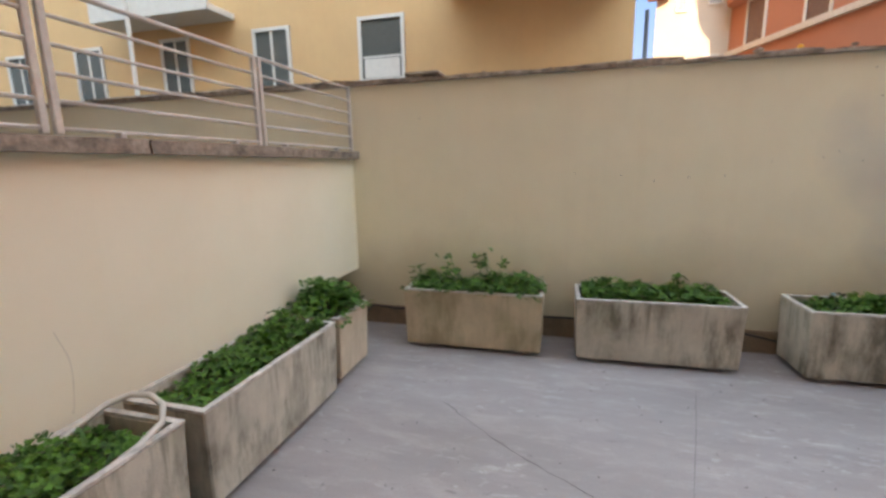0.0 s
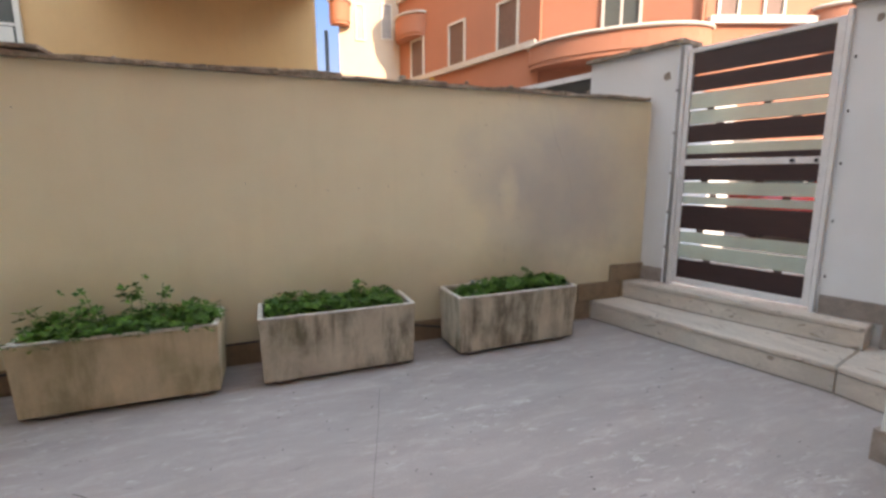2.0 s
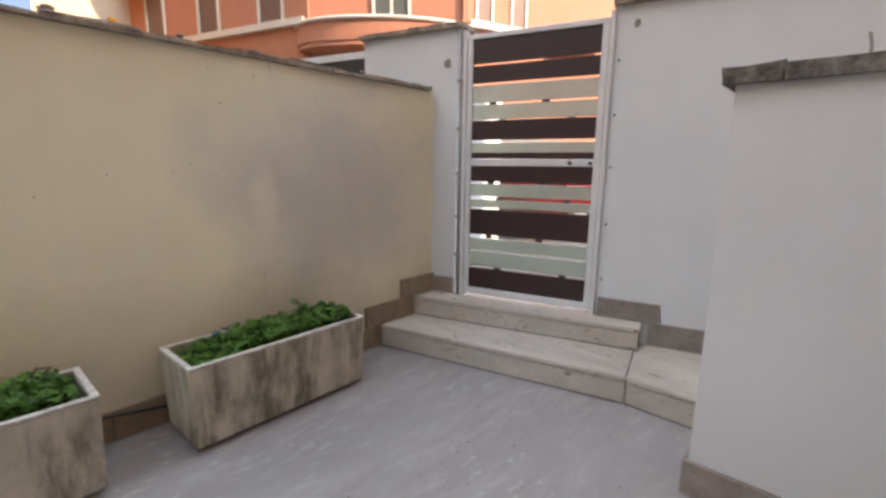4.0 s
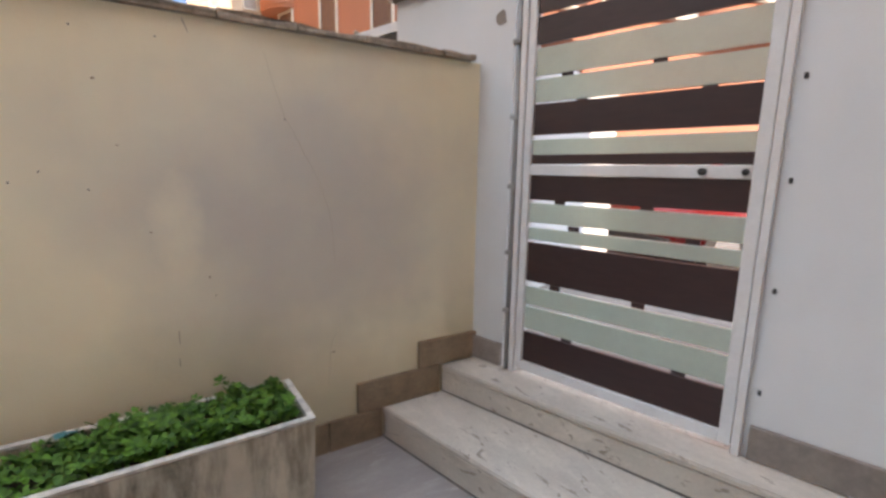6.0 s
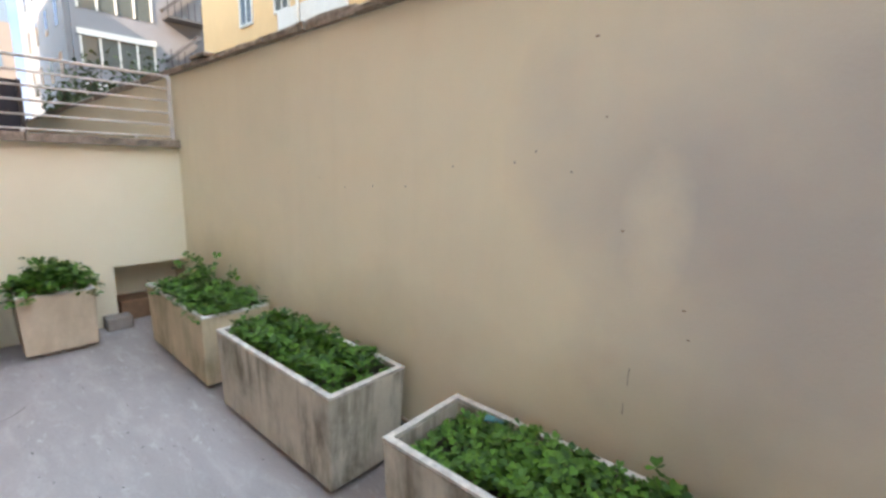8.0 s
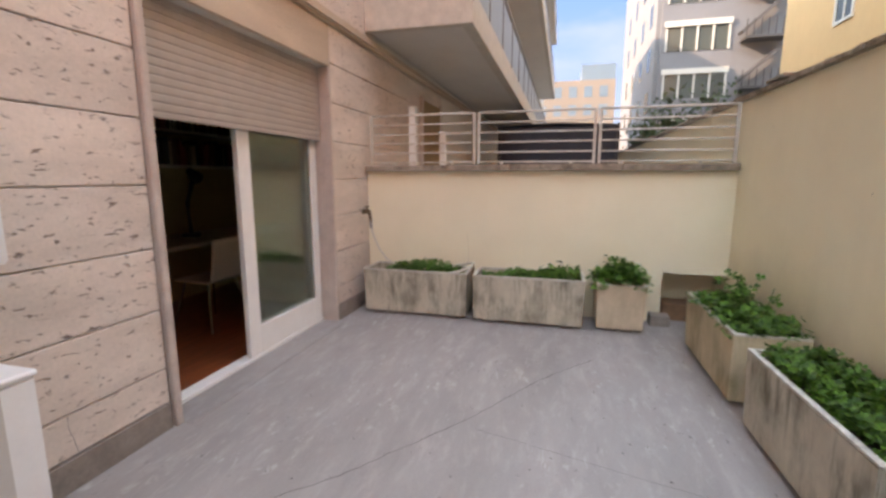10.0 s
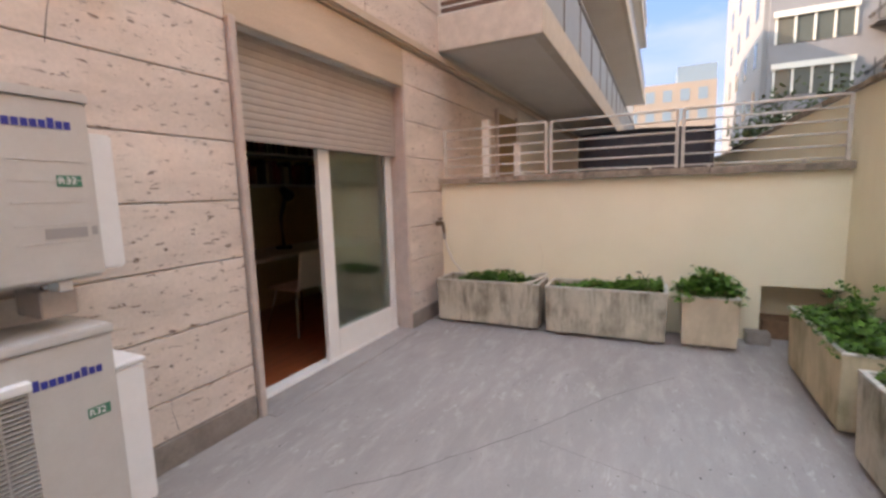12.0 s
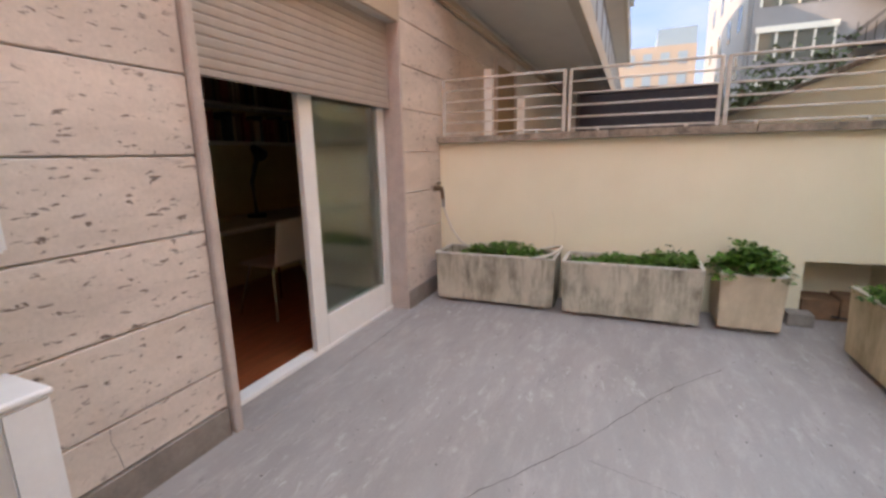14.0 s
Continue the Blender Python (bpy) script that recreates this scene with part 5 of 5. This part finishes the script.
def parked_car(label, paint, at, turn):
    """A small hatchback: lower body, glazed cabin with roof, wheels, lights and bumpers."""
    t = thing("car", label, "car", at, turn, "cars parked in the street")

    def hull(name, profile, w0, w1, mat, parent, top):
        bm = bmesh.new()
        rows = [[bm.verts.new((x, sy * (w0 if z < top else w1), z)) for x, z in profile] for sy in (-1, 1)]
        bm.faces.new(rows[0])
        bm.faces.new(rows[1][::-1])
        n = len(profile)
        for i in range(n):
            bm.faces.new((rows[0][i], rows[1][i], rows[1][(i + 1) % n], rows[0][(i + 1) % n]))
        bmesh.ops.recalc_face_normals(bm, faces=bm.faces)
        bevelled(bm, 0.035, 3)
        return part(name, bm, mat, parent, "", True)

    body = hull("body", [(-1.95, 0.25), (1.95, 0.25), (2.0, 0.5), (1.92, 0.72), (1.05, 0.88), (-1.85, 0.92), (-1.98, 0.6)], 0.86, 0.82, paint, t, 0.8)
    hull("cabin", [(1.1, 0.885), (0.35, 1.38), (-1.35, 1.40), (-1.8, 0.92)], 0.80, 0.62, M_WINDOW, t, 1.2)
    hull("roof", [(0.32, 1.385), (0.2, 1.45), (-1.25, 1.47), (-1.36, 1.405)], 0.64, 0.58, paint, t, 1.42)
    for sy in (-1, 1):
        for x0, x1, x2 in ((1.08, 0.36, 0.06), (-0.45, -0.42, 0.05), (-1.55, -1.3, 0.1)):
            bm = bmesh.new()
            rod(bm, (x0, sy * 0.80, 0.90), (x1, sy * 0.64, 1.39), x2 * 0.5 + 0.01, 6)
            part("pillar", bm, paint, t)
        for x in (-1.25, 1.25):
            bm = bmesh.new()
            rod(bm, (x, sy * 0.70, 0.31), (x, sy * 0.87, 0.31), 0.31, 24)
            w = part("wheel", bm, M_DARK, t)
            bm = bmesh.new()
            rod(bm, (x, sy * 0.871, 0.31), (x, sy * 0.885, 0.31), 0.19, 16)
            part("rim", bm, M_CHROME, w)
        part("headlight", block(1.90, 1.975, sy * 0.62 - 0.14, sy * 0.62 + 0.14, 0.56, 0.68, 0.02), M_CASE_W, t)
        part("door_handle", block(-0.36, -0.20, sy * 0.845 - 0.02, sy * 0.845 + 0.02, 0.76, 0.79, 0.006), M_CHROME, t)
    for x in (-2.02, 1.96):
        part("bumper", block(x, x + 0.06, -0.8, 0.8, 0.28, 0.45, 0.02), M_DARK, t)
    return t


parked_car("red hatchback parked in the street beyond the gate", plain("red_car_paint", (0.22, 0.012, 0.012), 0.25, vary=0.03, relief=0), (9.6, 4.9, 0.2), -20)
parked_car("silver hatchback parked in the street beyond the gate", plain("silver_car_paint", (0.30, 0.31, 0.31), 0.3, vary=0.03, relief=0), (4.9, 6.85, 0.2), -20)

# grey apartment block and far houses to the west
XG = -34.0
grey = thing("apartment_block", "grey apartment block with rows of wide windows", "house")
part("wall", block(XG - 20, XG, 8.6, 16.5, -0.12, 26), M_GREYB, grey)
part("side_wall", block(XG - 20, XG - 0.3, 8.3, 8.599, -0.12, 26), plaster("pale_grey_plaster", (0.21, 0.21, 0.215), (0.18, 0.18, 0.185)), grey)
mg = on_face(Vector((XG, 8.6, 0)), Vector((0, 1, 0)), Vector((1, 0, 0)))
for z in (3.72, 6.95, 10.18, 13.41, 16.64, 19.87):
    w = part("window_band", block(0.35, 4.35, -0.1, 0.03, z, z + 1.65, 0, 1, mg), M_WINDOW, grey)
    for k in range(5):
        part("mullion", block(0.3 + k * 1.0, 0.42 + k * 1.0, 0.03, 0.10, z, z + 1.65, 0, 1, mg), M_FRAMEW, w)
    part("lintel", block(0.2, 4.5, 0.03, 0.16, z + 1.65, z + 2.02, 0, 1, mg), M_FRAMEW, w)
    part("fire_stair", block(5.0, 7.6, 0.03, 1.3, z + 0.3, z + 0.42, 0, 1, mg), M_IRON, grey)
    for k in range(7):
        part("stair_post", block(5.0 + k * 0.42, 5.05 + k * 0.42, 1.2, 1.26, z + 0.42, z + 1.5, 0, 1, mg), M_DARK, grey)
    part("stair_flight", block(-0.3, 2.6, 0.2, 1.0, -0.1, 0.1, 0, 1, mg @ pose(5.1, 0, z + 1.0, 0, -42, 0)), M_IRON, grey)
ms = on_face(Vector((XG, 8.3, 0)), Vector((-1, 0, 0)), Vector((0, -1, 0)))
for z in (3, 6.2, 9.4, 12.6, 15.8):
    for u in (2.0, 6.0, 10.5, 15.0):
        part("window", block(u, u + 1.2, -0.05, 0.02, z, z + 1.6, 0, 1, ms), M_WINDOW, grey)
far = thing("far_house", "distant peach coloured house with blue glazed attic", "house")
part("wall", block(-92, -80, -6, 10, -0.12, 17.5), plaster("peach_plaster", (0.29, 0.225, 0.18), (0.25, 0.195, 0.16)), far)
part("attic", block(-92, -81, 4.5, 10, 17.5, 20.2), M_WINDOW_B, far)
mf = on_face(Vector((-80, -6, 0)), Vector((0, 1, 0)), Vector((1, 0, 0)))
for z in (5.5, 8.6, 11.7, 14.7):
    for k in range(6):
        part("window", block(1 + k * 2.5, 2.3 + k * 2.5, -0.05, 0.05, z, z + 1.8, 0, 1, mf), M_WINDOW_B, far)

# shrubs in the garden behind the far end of the wall
rng = random.Random(31)


def shrub(x, y, top, spread):
    t = thing("shrub", "dark leafy shrub behind the far garden wall", "shrub", (x, y, -0.12), 0, "shrubs behind the wall")
    bm = bmesh.new()
    clumps = []
    for k in range(5):
        a = 6.28 * k / 5 + rng.uniform(-0.4, 0.4)
        tip = Vector((math.cos(a) * spread * rng.uniform(0.3, 0.8), math.sin(a) * spread * rng.uniform(0.3, 0.8), top * rng.uniform(0.72, 0.95)))
        mid = tip * 0.5 + Vector((0, 0, top * 0.08))
        tube(bm, [(0, 0, 0), tuple(mid * 0.5), tuple(mid), tuple(tip)], 0.03, 6)
        clumps += [mid.lerp(tip, f) + Vector((rng.gauss(0, 0.15), rng.gauss(0, 0.15), rng.gauss(0, 0.1))) for f in (0.4, 0.7, 1.0)]
    part("trunk", bm, M_STEM, t)
    bm = bmesh.new()
    for c in clumps:
        for _ in range(46):
            p = c + Vector((rng.gauss(0, 0.24), rng.gauss(0, 0.24), rng.gauss(0, 0.2)))
            leaflet(bm, Matrix.Translation(p) @ Euler((rng.uniform(-1.2, 1.2), rng.uniform(-1.2, 1.2), rng.uniform(0, 6.3))).to_matrix().to_4x4(), rng.uniform(0.09, 0.17))
    part("crown", bm, M_SHRUB, t)


for x, y, top, spread in ((-14.0, 5.0, 3.6, 0.7), (-14.4, 6.0, 4.2, 0.9), (-13.7, 6.8, 4.3, 0.7)):
    shrub(x, y, top, spread)

# a scrap of teal plastic among the herbs
bm = bmesh.new()
for i in range(2):
    box(bm, -0.035 + 0.03 * i, 0.0 + 0.03 * i, -0.012, 0.014, -0.0015, 0.0015, pose(0, 0, 0, 18 - 30 * i, 14 * i, 25))
t = part("plastic_scrap", bm, plain("teal_plastic", (0.02, 0.16, 0.17), 0.4, vary=0.1), None)
t.location = (1.93, 3.60, 0.50)
tagged(t, "torn scrap of teal plastic lying on the clover", "litter")
